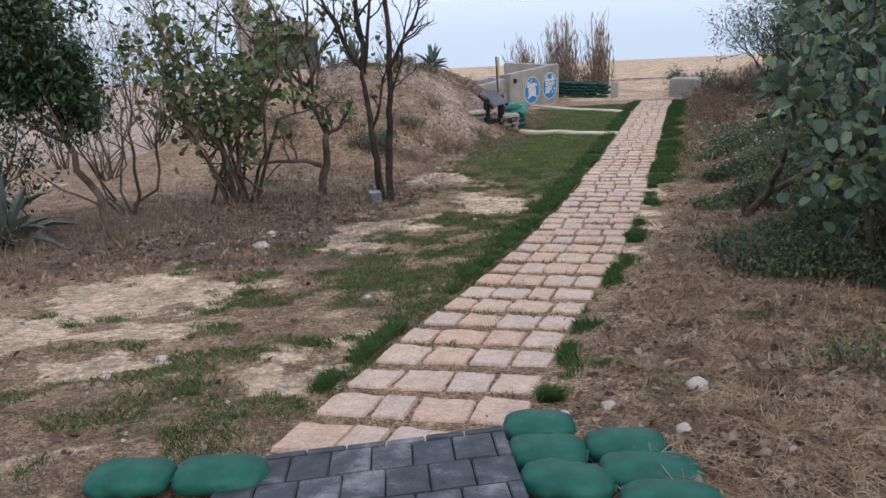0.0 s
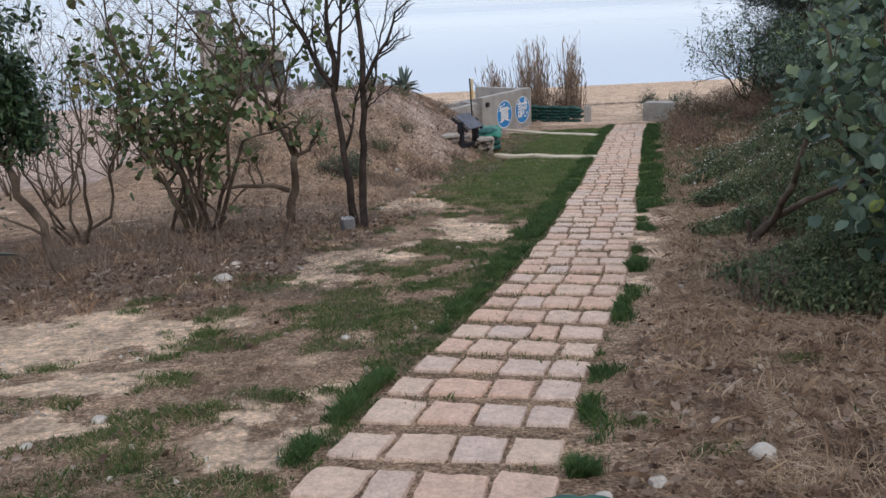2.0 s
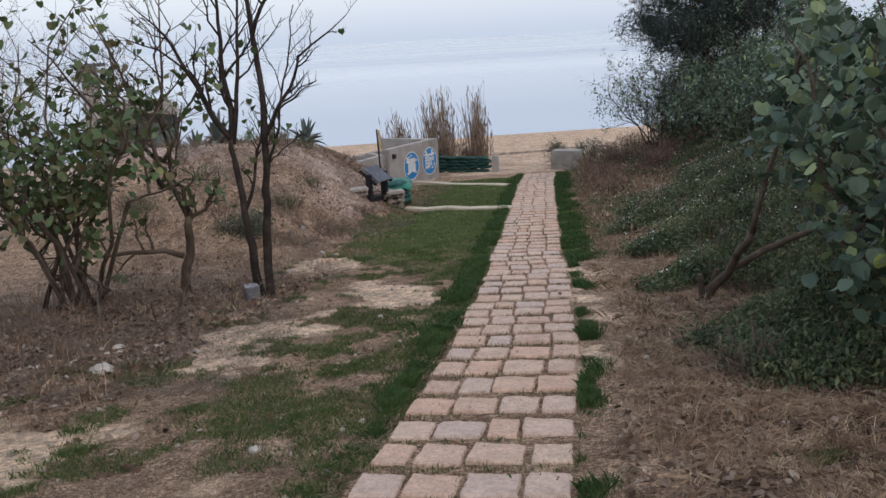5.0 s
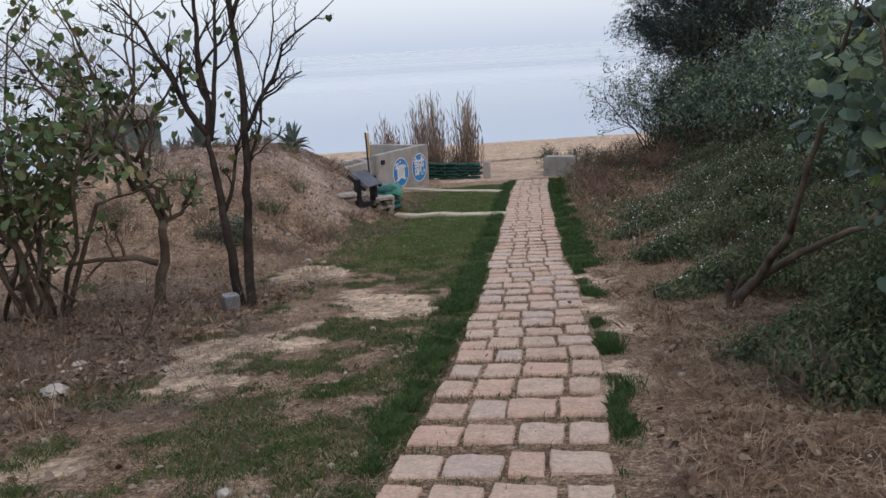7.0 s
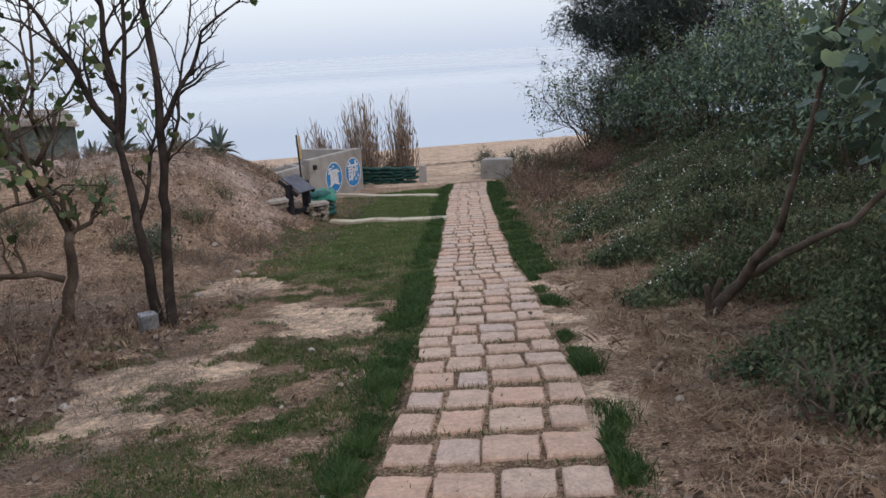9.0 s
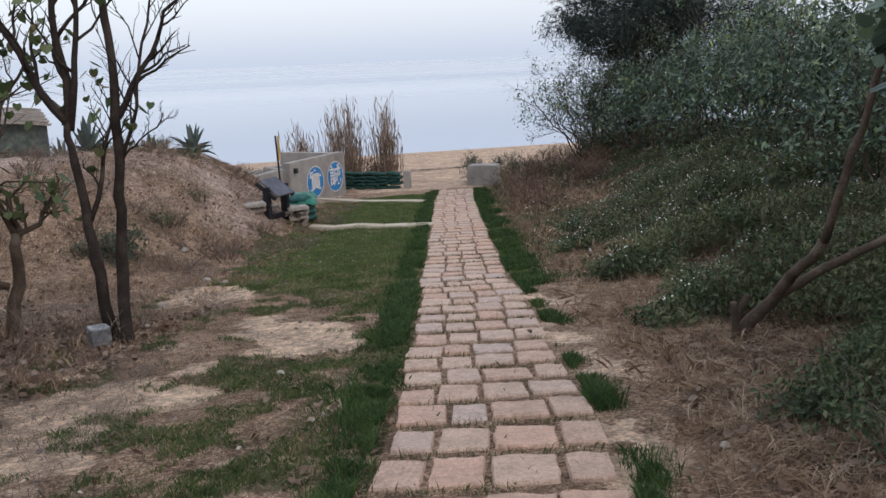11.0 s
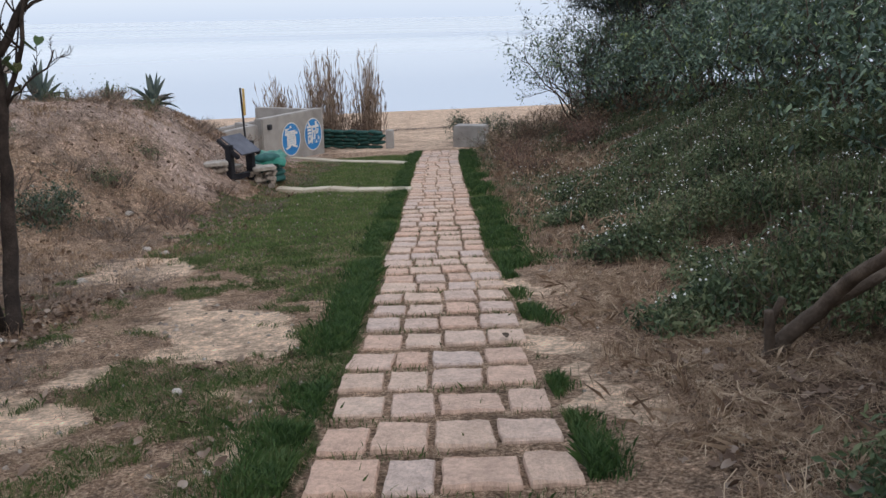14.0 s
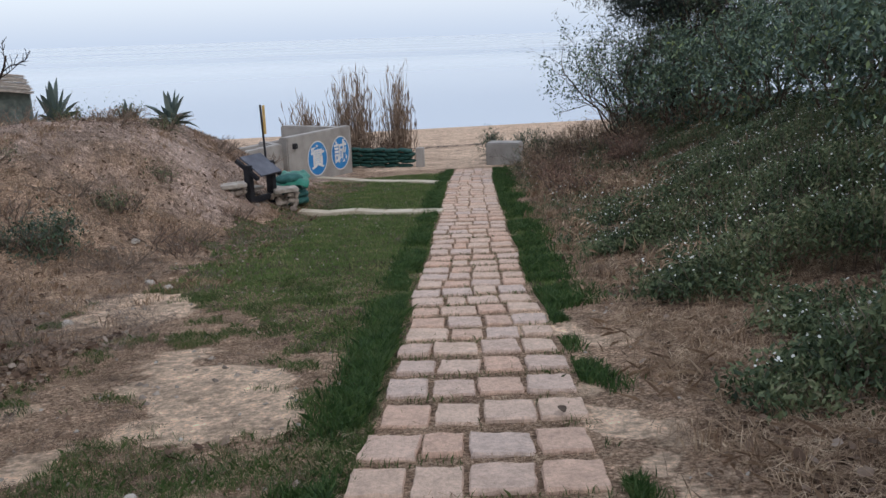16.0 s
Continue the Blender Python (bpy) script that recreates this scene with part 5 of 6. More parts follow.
    for n_, y0, y1, u0, u1, s in ((2800, 3.6, 8.6, 0.9, 3.8, 0.042), (1100, 8.6, 12, 1.1, 3.8, 0.045), (900, 12, 26, 1.0, 4, 0.045), (3200, 8.5, 16.5, -7, -3.2, 0.045), (3800, 10.5, 16, -6.2, -3.3, 0.045), (900, 17, 34, -9, -3.6, 0.05), (900, 15, 30, -8, -3, 0.06), (500, 4, 14, -4, -0.8, 0.045)):
        x, y = spread(n_, y0, y1, u0, u1)
        off_ = patches(x, y, SAND) < 0.2
        x, y = x[off_], y[off_]
        p = np.stack([x, y, land(x, y) + rng.uniform(0.008, 0.045, len(x))], 1)
        m = frames_at(p, rng.uniform(0.5, 1.5, len(x)) * s, 0.5, -0.1)
        g.batch(HEART, HEART_F, m)
    single("dead_leaves", g, DEAD, "curled brown and grey dead leaves on the soil", "leaf litter", "stuff")
    # pebbles and crumbs of shell
    g = Geo()
    n_ = 900
    y = rng.uniform(4, 26, n_)
    x = line_x(y) + np.where(rng.uniform(0, 1, n_) < 0.7, rng.uniform(-5, -0.7, n_), rng.uniform(0.75, 3, n_))
    p = np.stack([x, y, land(x, y) + 0.004], 1)
    oct_ = [(0.5, 0, 0), (0, 0.4, 0.05), (-0.5, 0.05, 0), (0, -0.45, 0), (0.05, 0, 0.35), (0, 0, -0.3)]
    g.batch(oct_, [(0, 1, 4), (1, 2, 4), (2, 3, 4), (3, 0, 4), (1, 0, 5), (2, 1, 5), (3, 2, 5), (0, 3, 5)], frames_at(p, rng.uniform(0.012, 0.05, n_) , 0.4))
    single("pebbles", g, STONE, "scattered pale pebbles and shell crumbs", "pebbles", "stuff")
    # thin brush on the slope behind the shrubs
    g = Geo()
    for i in range(340):
        y = rng.uniform(9.5, 16)
        x = line_x(y) + rng.uniform(-8, -3.6)
        p = np.array([x, y, float(land(x, y)) - 0.02])
        h = rng.uniform(0.15, 0.65)
        grow(g, wander(p, p + np.array([rng.normal(0, 0.2), rng.normal(0, 0.2), h]), 4, 0.03), 0.005, 0.002, 1, 3, 0.6, 0.5, None, 0.3, 0.3, 3)
    single("brushwood", g, TWIG, "thin leafless brown brush on the slope", "brush", "stuff")


def grass():
    # lush fringe on both sides of the setts
    g = Geo()
    n_ = 230000
    y = 4.9 + 31 * rng.uniform(0, 1, n_) ** 1.35
    side = rng.uniform(0, 1, n_) < 0.6
    wl_ = 0.06 + 0.07 * smooth((y - 7) / 5)
    u = np.where(side, -0.70 - np.abs(rng.normal(0, 1, n_)) * wl_, 0.66 + np.abs(rng.normal(0, 1, n_)) * np.where(y > 15.5, 0.27, 0.04 + 0.09 * lattice(y * 2.2, y * 0.0 + 3, 5)))
    x = line_x(y) + u
    lump = fbm(x, y, 0.55, 31, 3)
    clump = np.where(side, 4.6 * (lump - 0.44) + 0.6 * smooth((y - 7.6) / 2) - 0.7 * smooth((7.7 - y) / 0.6), 3.8 * (lump - 0.45) + 0.3 * smooth((y - 15) / 2) + 0.32 * smooth((11.6 - y) / 0.8) * smooth((y - 8.3) / 0.6) - 0.42 * smooth((8.6 - y) / 0.5))
    keep = clump > rng.uniform(-0.1, 0.75, n_)
    x, y, c = x[keep], y[keep], clump[keep]
    h = rng.uniform(0.03, 0.1, len(x)) * (0.65 + 0.4 * np.clip(c, 0, 1.5))
    blades(g, x, y, h, rng.uniform(0.1, 1.1, len(x)), 0.002 + 0.0002 * np.clip(y - 6, 0, 20))
    single("fringe_grass", g, LUSH, "thick dark green grass fringing the sett path", "grass", "stuff")
    # lawn
    g = Geo()
    n_ = 170000
    y = rng.uniform(14.0, 35.2, n_)
    x = rng.uniform(-1.4, 8.5, n_)
    m = turf_mask(x, y) - 0.45 * smooth((21 - y) / 5) * (fbm(x, y, 0.6, 181, 4) > 0.48) > rng.uniform(0.25, 0.9, n_)
    x, y = x[m], y[m]
    blades(g, x, y, rng.uniform(0.015, 0.05, len(x)), rng.uniform(0.2, 1.2, len(x)), 0.0065)
    single("lawn", g, LAWN, "short green lawn with yellowing patches", "lawn", "stuff")
    # thin grass on the worn soil
    g = Geo()
    n_ = 420000
    y = rng.uniform(3.6, 19, n_)
    u = rng.uniform(-4.4, -0.62, n_)
    x = line_x(y) + u
    m = 0.5 * patches(x, y, PLOTS) + 4.0 * (fbm(x, y, 0.4, 41, 5) - 0.55) - 0.9 * patches(x, y, SAND) + (0.1 + 0.12 * smooth((y - 6.5) / 2)) * smooth((u + 2.6) / 1.2)
    keep = 2.0 * m + 0.05 > rng.uniform(0.05, 1.0, n_)
    x, y = x[keep], y[keep]
    blades(g, x, y, rng.uniform(0.015, 0.05, len(x)), rng.uniform(0.3, 1.4, len(x)), 0.0018)
    single("worn_grass", g, GRASS, "thin worn grass growing in patches on bare soil", "grass", "stuff")
    # tufts
    g = Geo()
    spots = [(-0.95, 6.25), (-0.62, 6.45), (-1.5, 5.35), (-1.8, 6.95), (-2.1, 7.6), (-2.9, 7.4), (-1.9, 8.3), (-3.6, 6.4), (-0.3, 8.55), (-1.3, 9.0), (-2.9, 9.2), (1.45, 5.05), (1.15, 5.6), (2.4, 6.6), (-0.2, 9.7), (-0.2, 7.4), (-0.35, 7.1)]
    for px, py in spots:
        k = rng.integers(300, 520)
        x, y = px + rng.normal(0, 0.09, k), py + rng.normal(0, 0.055, k)
        blades(g, x, y, rng.uniform(0.015, 0.065, k), rng.uniform(0.2, 1.3, k), 0.0017)
    single("grass_tufts", g, GRASS, "small green grass tufts on bare sand", "grass", "stuff")


def bumpy_stone(name, x, y, size, label, mat, category="stone", lift=0.25):
    z = float(land(x, y))
    bm = bmesh.new()
    bmesh.ops.create_icosphere(bm, subdivisions=2, radius=0.5)
    for v in bm.verts:
        v.co *= 1 + 0.35 * noise.noise(v.co * 2.3 + Vector((x, y, 0)))
        v.co.z *= 0.6
    g = Geo()
    bm.verts.index_update()
    g.add([(x + v.co.x * size, y + v.co.y * size, z + (v.co.z + lift) * size) for v in bm.verts], [[v.index for v in f.verts] for f in bm.faces])
    bm.free()
    single(name, g, mat, label, category, base=(x, y, z))


def leaning_stem():
    """Crooked forked stem leaning out of the undergrowth, bearing the big-leaved crown."""
    base = Vector((3.86, 11.62, float(land(3.86, 11.62))))
    t = thing("tree", base, "crooked leaning tree with pale brown forked stems", "tree")
    tips = []
    for k, (line, r0, r1, kids) in enumerate(STEMS):
        g = Geo()
        p = [np.array(q) for q in line]
        pts = np.concatenate([wander(a, b, 5, 0.015)[: (4 if i < len(p) - 2 else 5)] for i, (a, b) in enumerate(zip(p[:-1], p[1:]))])
        grow(g, pts, r0 * 0.72, r1 * 0.72, 2 if kids else 0, kids, 0.6, 0.35, tips if kids else None, 0.35, 0.6, 8)
        part("stem", g, BARK_PALE, t, smooth_=True)
    tips = np.asarray(tips)
    q = tips[rng.integers(0, len(tips), 420)] + rng.normal(0, 0.07, (420, 3))
    part("foliage", leaves(q, 0.11, ROUND, ROUND_F, 0.55), LEAF_BLUE, t)


TREE_B = [(-1.10, 14.5, -2.72), (-1.11, 14.85, -2.1), (-1.05, 14.85, -1.43), (-1.0, 14.8, -0.9), (-0.97, 14.8, -0.3), (-0.97, 14.9, 0.3), (-1.02, 15.0, 0.8), (-1.1, 15.1, 1.5)]
ARMS_B = [([(-0.97, 14.8, -0.5), (-0.69, 14.85, -0.02), (-0.44, 14.95, 0.52), (0.24, 15.0, 1.03)], 0.045), ([(-0.97, 14.8, -0.9), (-0.78, 14.8, -0.4), (-0.6, 14.85, 0.4), (-0.45, 14.9, 1.2)], 0.03), ([(-1.1, 15.1, 1.4), (-1.2, 15.1, 2.4), (-1.1, 15.2, 3.2)], 0.045), ([(-1.03, 15.0, 0.85), (-0.7, 15.0, 1.5), (-0.4, 15.1, 2.4)], 0.04)]
TREE_A = [(-1.25, 14.75, -2.7), (-1.29, 14.6, -2.03), (-1.35, 14.65, -1.54), (-1.40, 14.7, -0.9), (-1.45, 14.8, -0.5)]
ARMS_A = [([(-1.45, 14.8, -0.5), (-1.8, 14.9, 0.15), (-2.1, 15.0, 0.75), (-2.6, 15.1, 1.3)], 0.055), ([(-1.45, 14.8, -0.55), (-1.47, 14.9, 0.3), (-1.46, 15.0, 1.2), (-1.5, 15.1, 2.4)], 0.06), ([(-1.42, 14.8, -0.6), (-1.28, 14.9, 0.3), (-1.2, 15.0, 1.2), (-1.15, 15.1, 2.2)], 0.045), ([(-1.33, 14.65, -1.5), (-1.1, 14.8, -0.7), (-0.92, 14.9, -0.25)], 0.035)]
STEMS = [([(3.84, 11.62, -2.5), (4.0, 11.5, -2.18), (4.12, 11.35, -1.95), (4.1, 11.2, -1.8), (4.06, 10.75, -1.4)], 0.08, 0.055, 0), ([(3.9, 11.5, -2.5), (3.84, 11.5, -2.02)], 0.05, 0.04, 0),
         ([(4.06, 10.75, -1.4), (4.12, 10.6, -0.76), (4.2, 10.45, -0.1), (4.4, 10.35, 0.8)], 0.045, 0.02, 5),
         ([(4.12, 11.35, -1.95), (4.55, 11.15, -1.66), (5.0, 11.1, -1.5), (5.9, 11.2, -0.9), (6.4, 11.3, 0.0)], 0.06, 0.025, 5),
         ([(4.17, 12.0, -2.5), (4.22, 11.9, -2.1)], 0.05, 0.035, 0)]

two_trees()
gnarled_tree()
leaf_tree()
leaning_stem()

# shrubs of the slope on the seaward side
shrub((-3.85, 15.0), 3.2, 1.35, 8, LEAF, 1700, 0.115, "many-stemmed shrub with drooping rounded green leaves", ROUND, ROUND_F, 0.3, 46, BARK_PALE, (-0.1, 0), "", 0.045, tilt=0.5, clump_size=0.2)
shrub((-3.72, 15.25), 4.6, 1.7, 6, LEAF, 420, 0.12, "tall sparse shrub with long bare branches and few leaves", HEART, HEART_F, 0.3, 0, BARK_PALE, (-0.2, 0), "", 0.045, tilt=0.5, kids=6)
shrub((-5.6, 14.6), 3.0, 1.2, 5, LEAF, 90, 0.11, "thin straggling shrub with most of its leaves fallen", HEART, HEART_F, 0.35, 0, BARK_PALE, (0, 0), "", 0.035, tilt=0.5, clump_size=0.2)
shrub((-6.9, 12.8), 2.2, 1.0, 6, LEAF_DARK, 1500, 0.10, "dark green shrub at the edge of the slope", OVAL, OVAL_F, 0.1, 40, BARK_PALE)
for px, py, hh in ((-6.8, 22.0, 4.0), (-8.5, 24.0, 4.4), (-5.6, 25.5, 2.8), (-10.5, 22.5, 4.4), (-8.0, 19.5, 3.8)):
    shrub((px, py), hh, 1.6, 12, DEAD, 900, 0.07, "bare grey-brown bush of fine twigs on the mound", OVAL, OVAL_F, 0.2, 0, TWIG, group="bare bushes", stem_r=0.022, kids=6, category="bush")
agave(-6.2, 11.6, 1.0, 24, "grey-green agave rosette in dry brush")
agave(-6.9, 12.5, 1.1, 24, "grey-green agave rosette in dry brush")
agave(-3.75, 31.0, 0.98, 26, "large grey-green agave on top of the mound")
agave(-2.2, 31.6, 0.75, 22, "low spreading agave with withered leaves on the mound")
agave(-0.95, 29.6, 0.8, 22, "tall spiky agave on the shoulder of the mound")
agave(-4.6, 32.0, 0.7, 16, "grey-green agave on top of the mound")

# thicket along the path
shrub((4.2, 8.0), 3.0, 1.25, 10, LEAF_BLUE, 2600, 0.115, "overhanging shrub with large dull rounded leaves", ROUND, ROUND_F, 0.12, 60, BARK_PALE, (0.1, 0.2), "big-leaved shrubs", 0.035, tilt=0.5, clump_size=0.15)
shrub((5.3, 8.8), 3.4, 1.3, 8, LEAF_BLUE, 2400, 0.115, "tall shrub with large dull rounded leaves", ROUND, ROUND_F, 0.1, 60, BARK_PALE, (0.2, 0.1), "big-leaved shrubs", 0.035, tilt=0.5, clump_size=0.18)
for px, py, hh, rr in ((5.4, 6.9, 2.4, 1.2), (8.3, 14.8, 3.3, 1.5), (10.9, 26.2, 2.8, 1.6), (11.2, 28.8, 2.9, 1.6), (9.2, 17.4, 3.0, 1.5), (9.8, 20.2, 2.9, 1.5), (10.5, 23.4, 2.6, 1.4), (8.0, 12.2, 3.4, 1.4), (10.5, 16.6, 3.6, 1.8), (11.2, 19.6, 3.4, 1.8), (11.9, 22.6, 3.4, 1.9), (12.2, 25.6, 3.2, 1.9), (10.6, 13.8, 3.7, 2.2), (12.0, 18.5, 3.8, 2.4), (12.8, 24.0, 3.6, 2.4), (8.8, 11.2, 3.5, 1.9)):
    shrub((px, py), hh * 0.82, rr, 8, LEAF_BLUE, 4000, 0.115, "dense thicket shrub of dull dark green leaves", OVAL, OVAL_F, -0.1, 46, BARK_PALE, group="thicket", clump_size=0.22)
for px, py, hh, rr in ((10.5, 29.6, 3.0, 1.8), (12.2, 28.4, 3.4, 1.9), (12.6, 31.5, 2.6, 1.5)):
    shrub((px, py), hh, rr, 16, LEAF_BLUE, 3600, 0.095, "half-bare bush with fine branches and sparse small leaves", OVAL, OVAL_F, 0.15, 30, BARK_PALE, (-0.6, 0), "half-bare bushes", 0.03, kids=7, category="bush")


def casuarina(x, y, h):
    base = Vector((x, y, float(land(x, y))))
    t = thing("tree", base, "tall dark needle-leaved tree behind the thicket", "tree")
    g, tips = Geo(), []
    trunk = wander(base + Vector((0, 0, -0.1)), base + Vector((0.2, 0, h)), 12, 0.06)
    g.tube(trunk, np.linspace(0.17, 0.03, 12), 9)
    part("trunk", g, BARK, t, smooth_=True)
    for i in range(40):
        g = Geo()
        s = rng.uniform(0.3, 1)
        p = trunk[int(s * 11)]
        a = rng.uniform(0, 2 * np.pi)
        ln = (1.05 - s) * h * 0.42 + 0.4
        grow(g, wander(p, p + np.array([math.cos(a) * ln, math.sin(a) * ln, 0.35 * ln]), 7, 0.05), 0.03, 0.006, 1, 7, 0.6, 0.4, tips, 0.2, 0.2, 4)
        part("limb", g, BARK, t)
    tips = np.asarray(tips)
    n_ = 60000
    q = tips[rng.integers(0, len(tips), n_)] + rng.normal(0, 0.17, (n_, 3))
    g = Geo()
    m = frames_at(q, rng.uniform(0.1, 0.26, n_), 0.6)
    g.batch([(0, 0, 0), (-0.03, 0.5, 0), (0, 1, -0.25), (0.03, 0.5, 0)], OVAL_F, m)
    part("needles", g, NEEDLE, t)


casuarina(11.6, 29.5, 7.6)
casuarina(14.3, 30.5, 7.2)

reeds(3.2, 41.8, 0.75, 95, 1.6, 2.8, "slanting clump of dry tan reeds behind the bunker", -0.22)
reeds(4.55, 41.6, 0.75, 190, 2.0, 3.9, "tall clump of dry tan reeds behind the bunker")
reeds(6.25, 41.4, 0.5, 140, 2.0, 3.85, "tall narrow clump of dry tan reeds by the sandbag wall")
shrub((5.6, 40.6), 0.95, 1.0, 12, DEAD, 2200, 0.07, "low dark scrub at the foot of the reeds", OVAL, OVAL_F, 0.0, 20, TWIG, category="scrub")
shrub((4.2, 40.9), 1.0, 0.9, 12, DEAD, 1600, 0.07, "low dark scrub at the foot of the reeds", OVAL, OVAL_F, 0.0, 20, TWIG, category="scrub")
shrub((9.2, 38.4), 1.0, 0.5, 10, LEAF_DARK, 1600, 0.07, "small dark bush behind the concrete block", OVAL, OVAL_F, 0.1, 14, TWIG, category="bush")
shrub((10.4, 38.0), 0.9, 0.7, 10, LEAF_DARK, 1600, 0.07, "small dark bush beside the concrete block", OVAL, OVAL_F, 0.1, 14, TWIG, category="bush")
shrub((-1.95, 20.9), 0.42, 0.6, 10, LEAF_DARK, 1800, 0.06, "small green weed clump on the slope", OVAL, OVAL_F, 0.0, 14, TWIG, category="weed")
shrub((-0.7, 24.5), 0.22, 0.3, 6, LEAF_LOW, 260, 0.045, "small green weed clump on the slope", OVAL, OVAL_F, 0.0, 8, TWIG, category="weed")
shrub((2.95, 8.5), 0.35, 0.35, 7, LEAF_LOW, 420, 0.05, "small leafy weed at the edge of the straw", OVAL, OVAL_F, 0.0, 10, TWIG, category="weed")
shrub((2.7, 5.3), 0.2, 0.22, 6, LUSH, 220, 0.05, "small leafy green weed in the straw", OVAL, OVAL_F, 0.0, 8, TWIG, category="weed")
undergrowth()
dry_cover()
grass()
bumpy_stone("white_stone", 1.6, 4.95, 0.13, "rough lump of white stone in dry straw", STONE)
bumpy_stone("stone", 0.78, 4.62, 0.08, "pale stone chip beside the ramp", STONE)
bumpy_stone("stone", 1.35, 4.25, 0.09, "white stone chip lying behind the sandbags", STONE)
bumpy_stone("stone", -2.2, 5.6, 0.07, "pale stone chip on bare sand", STONE)
bumpy_stone("stone", 2.42, 9.28, 0.06, "white stone chip in dry straw", STONE)
bumpy_stone("stone", -0.48, 19.6, 0.12, "pale stone at the edge of the lawn", STONE)
bumpy_stone("stone", -0.9, 21.7, 0.14, "flat pale stone on the slope", STONE)
bumpy_stone("stone", 0.32, 12.2, 0.07, "pale stone in the grass", STONE)


def make_hut():
    """Low hut of weathered layered slabs with a narrow concrete tower beside it."""
    base = Vector((-7.4, 42.0, float(land(-7.4, 42.0))))
    hut = thing("hut", base, "old hut roofed with weathered pale layered slabs", "hut")
    g = Geo()
    g.box(Matrix.Translation((-8.7, 42.75, -3.55)) @ pose(0, 0, 0, 0, 0, 12), (3.4, 2.4, 3.4), 0.03)
    part("wall", g, NET, hut, "wall hung with grey-green netting")
    for i in range(16):
        g = Geo()
        mid_x, y, z, half = -8.6 + 0.05 * math.sin(2.3 * i), 41.3 + 0.085 * i, -1.8 + 0.037 * i, 1.98 - 0.035 * i
        thick = 0.011 + 0.003 * math.sin(3.0 * i)
        v, f = [], []
        for k in range(13):
            c = -1 + k / 6
            px, py, pz = mid_x + c * half, y + 0.21 * c * half, z - 0.16 * c * c + 0.012 * math.sin(5 * c + i)
            v += [(px, py - 0.21, pz - thick), (px, py + 0.21, pz - thick), (px, py + 0.21, pz + thick), (px, py - 0.21, pz + thick)]
        for k in range(12):
            f += [(4 * k + j, 4 * k + (j + 1) % 4, 4 * k + 4 + (j + 1) % 4, 4 * k + 4 + j) for j in range(4)]
        f += [(0, 1, 2, 3), (48, 49, 50, 51)]
        g.add(v, f)
        part("roof_layer", g, STONE if i % 3 else RUBBLE, hut)
    tb = Vector((-9.3, 39.5, float(land(-9.3, 39.5))))
    tower = thing("lookout_tower", tb, "narrow concrete lookout with a flat dark roof", "tower")
    g = Geo()
    g.box(Matrix.Translation((-9.6, 39.5, -1.8)) @ pose(0, 0, 0, 0, 0, 20), (0.62, 0.62, 4.1), 0.03)
    part("shaft", g, CONCRETE, tower)
    g = Geo()
    g.box(Matrix.Translation((-9.6, 39.5, 0.32)) @ pose(0, 0, 0, 0, 0, 20), (1.25, 1.1, 0.14), 0.02)
    part("roof", g, ROOFING, tower)


make_hut()


def small_finds():
    # a dead leaf on the setts, a fallen branch, flat grey stones under the shrubs
    x, y = 2.58, 12.74
    base = Vector((x, y, float(land(x, y)) + 0.036))
    g = Geo()
    a = np.linspace(-1.1, 1.1, 7)
    for s, w in ((0.0, 0.25), (0.25, 0.8), (0.55, 1.0), (0.8, 0.6), (1.0, 0.1)):
        g.v.append(np.stack([x + 0.03 * w * np.sin(a), np.full(7, y + 0.075 * s), base.z + 0.012 + 0.022 * w * (1 - np.cos(a)) + 0.012 * s], 1))
        g.n += 7
    g.f.extend([(7 * i + j, 7 * i + j + 1, 7 * i + j + 8, 7 * i + j + 7) for i in range(4) for j in range(6)])
    single("fallen_leaf", g, BARK_PALE, "curled dark brown leaf lying on the setts", "leaf", base=base)
    p = np.array([-3.1, 13.5, float(land(-3.1, 13.5)) + 0.03])
    q = np.array([-2.0, 12.9, float(land(-2.0, 12.9)) + 0.04])
    br = thing("fallen_branch", p, "weathered grey fallen branch on leaf litter", "branch")
    g = Geo()
    grow(g, wander(p, q, 8, 0.03), 0.03, 0.012, 1, 3, 0.7, 0.4, None, 0.1, 0.3, 6)
    part("branch_wood", g, BARK_PALE, br, smooth_=True)
    g = Geo()
    top = q + np.array([0.1, 0.1, 0.45])
    g.tube(wander(q - np.array([0.15, -0.1, 0.0]), top, 6, 0.02), np.linspace(0.03, 0.02, 6), 6)
    part("broken_limb", g, BARK_PALE, br)
    r = random.Random(4)
    for i in range(16):
        px, py = -2.75 + r.uniform(-0.8, 0.8), 11.7 + r.uniform(-0.5, 0.6)
        bumpy_stone("stone", px, py, r.uniform(0.07, 0.2), "flat grey stone half sunk in leaf litter", RUBBLE, "stone", -0.12)
    for px, py, sz in ((-2.35, 10.6, 0.24), (-1.6, 11.3, 0.1), (-1.15, 14.35, 0.1), (-0.7, 7.9, 0.09), (-2.0, 6.1, 0.1), (-1.0, 17.3, 0.12), (-0.2, 19.0, 0.12), (0.15, 8.6, 0.06), (1.9, 5.9, 0.07), (1.05, 4.75, 0.09)):
        bumpy_stone("stone", px, py, sz, "small pale stone on bare soil", STONE, "stone", 0.08)


small_finds()

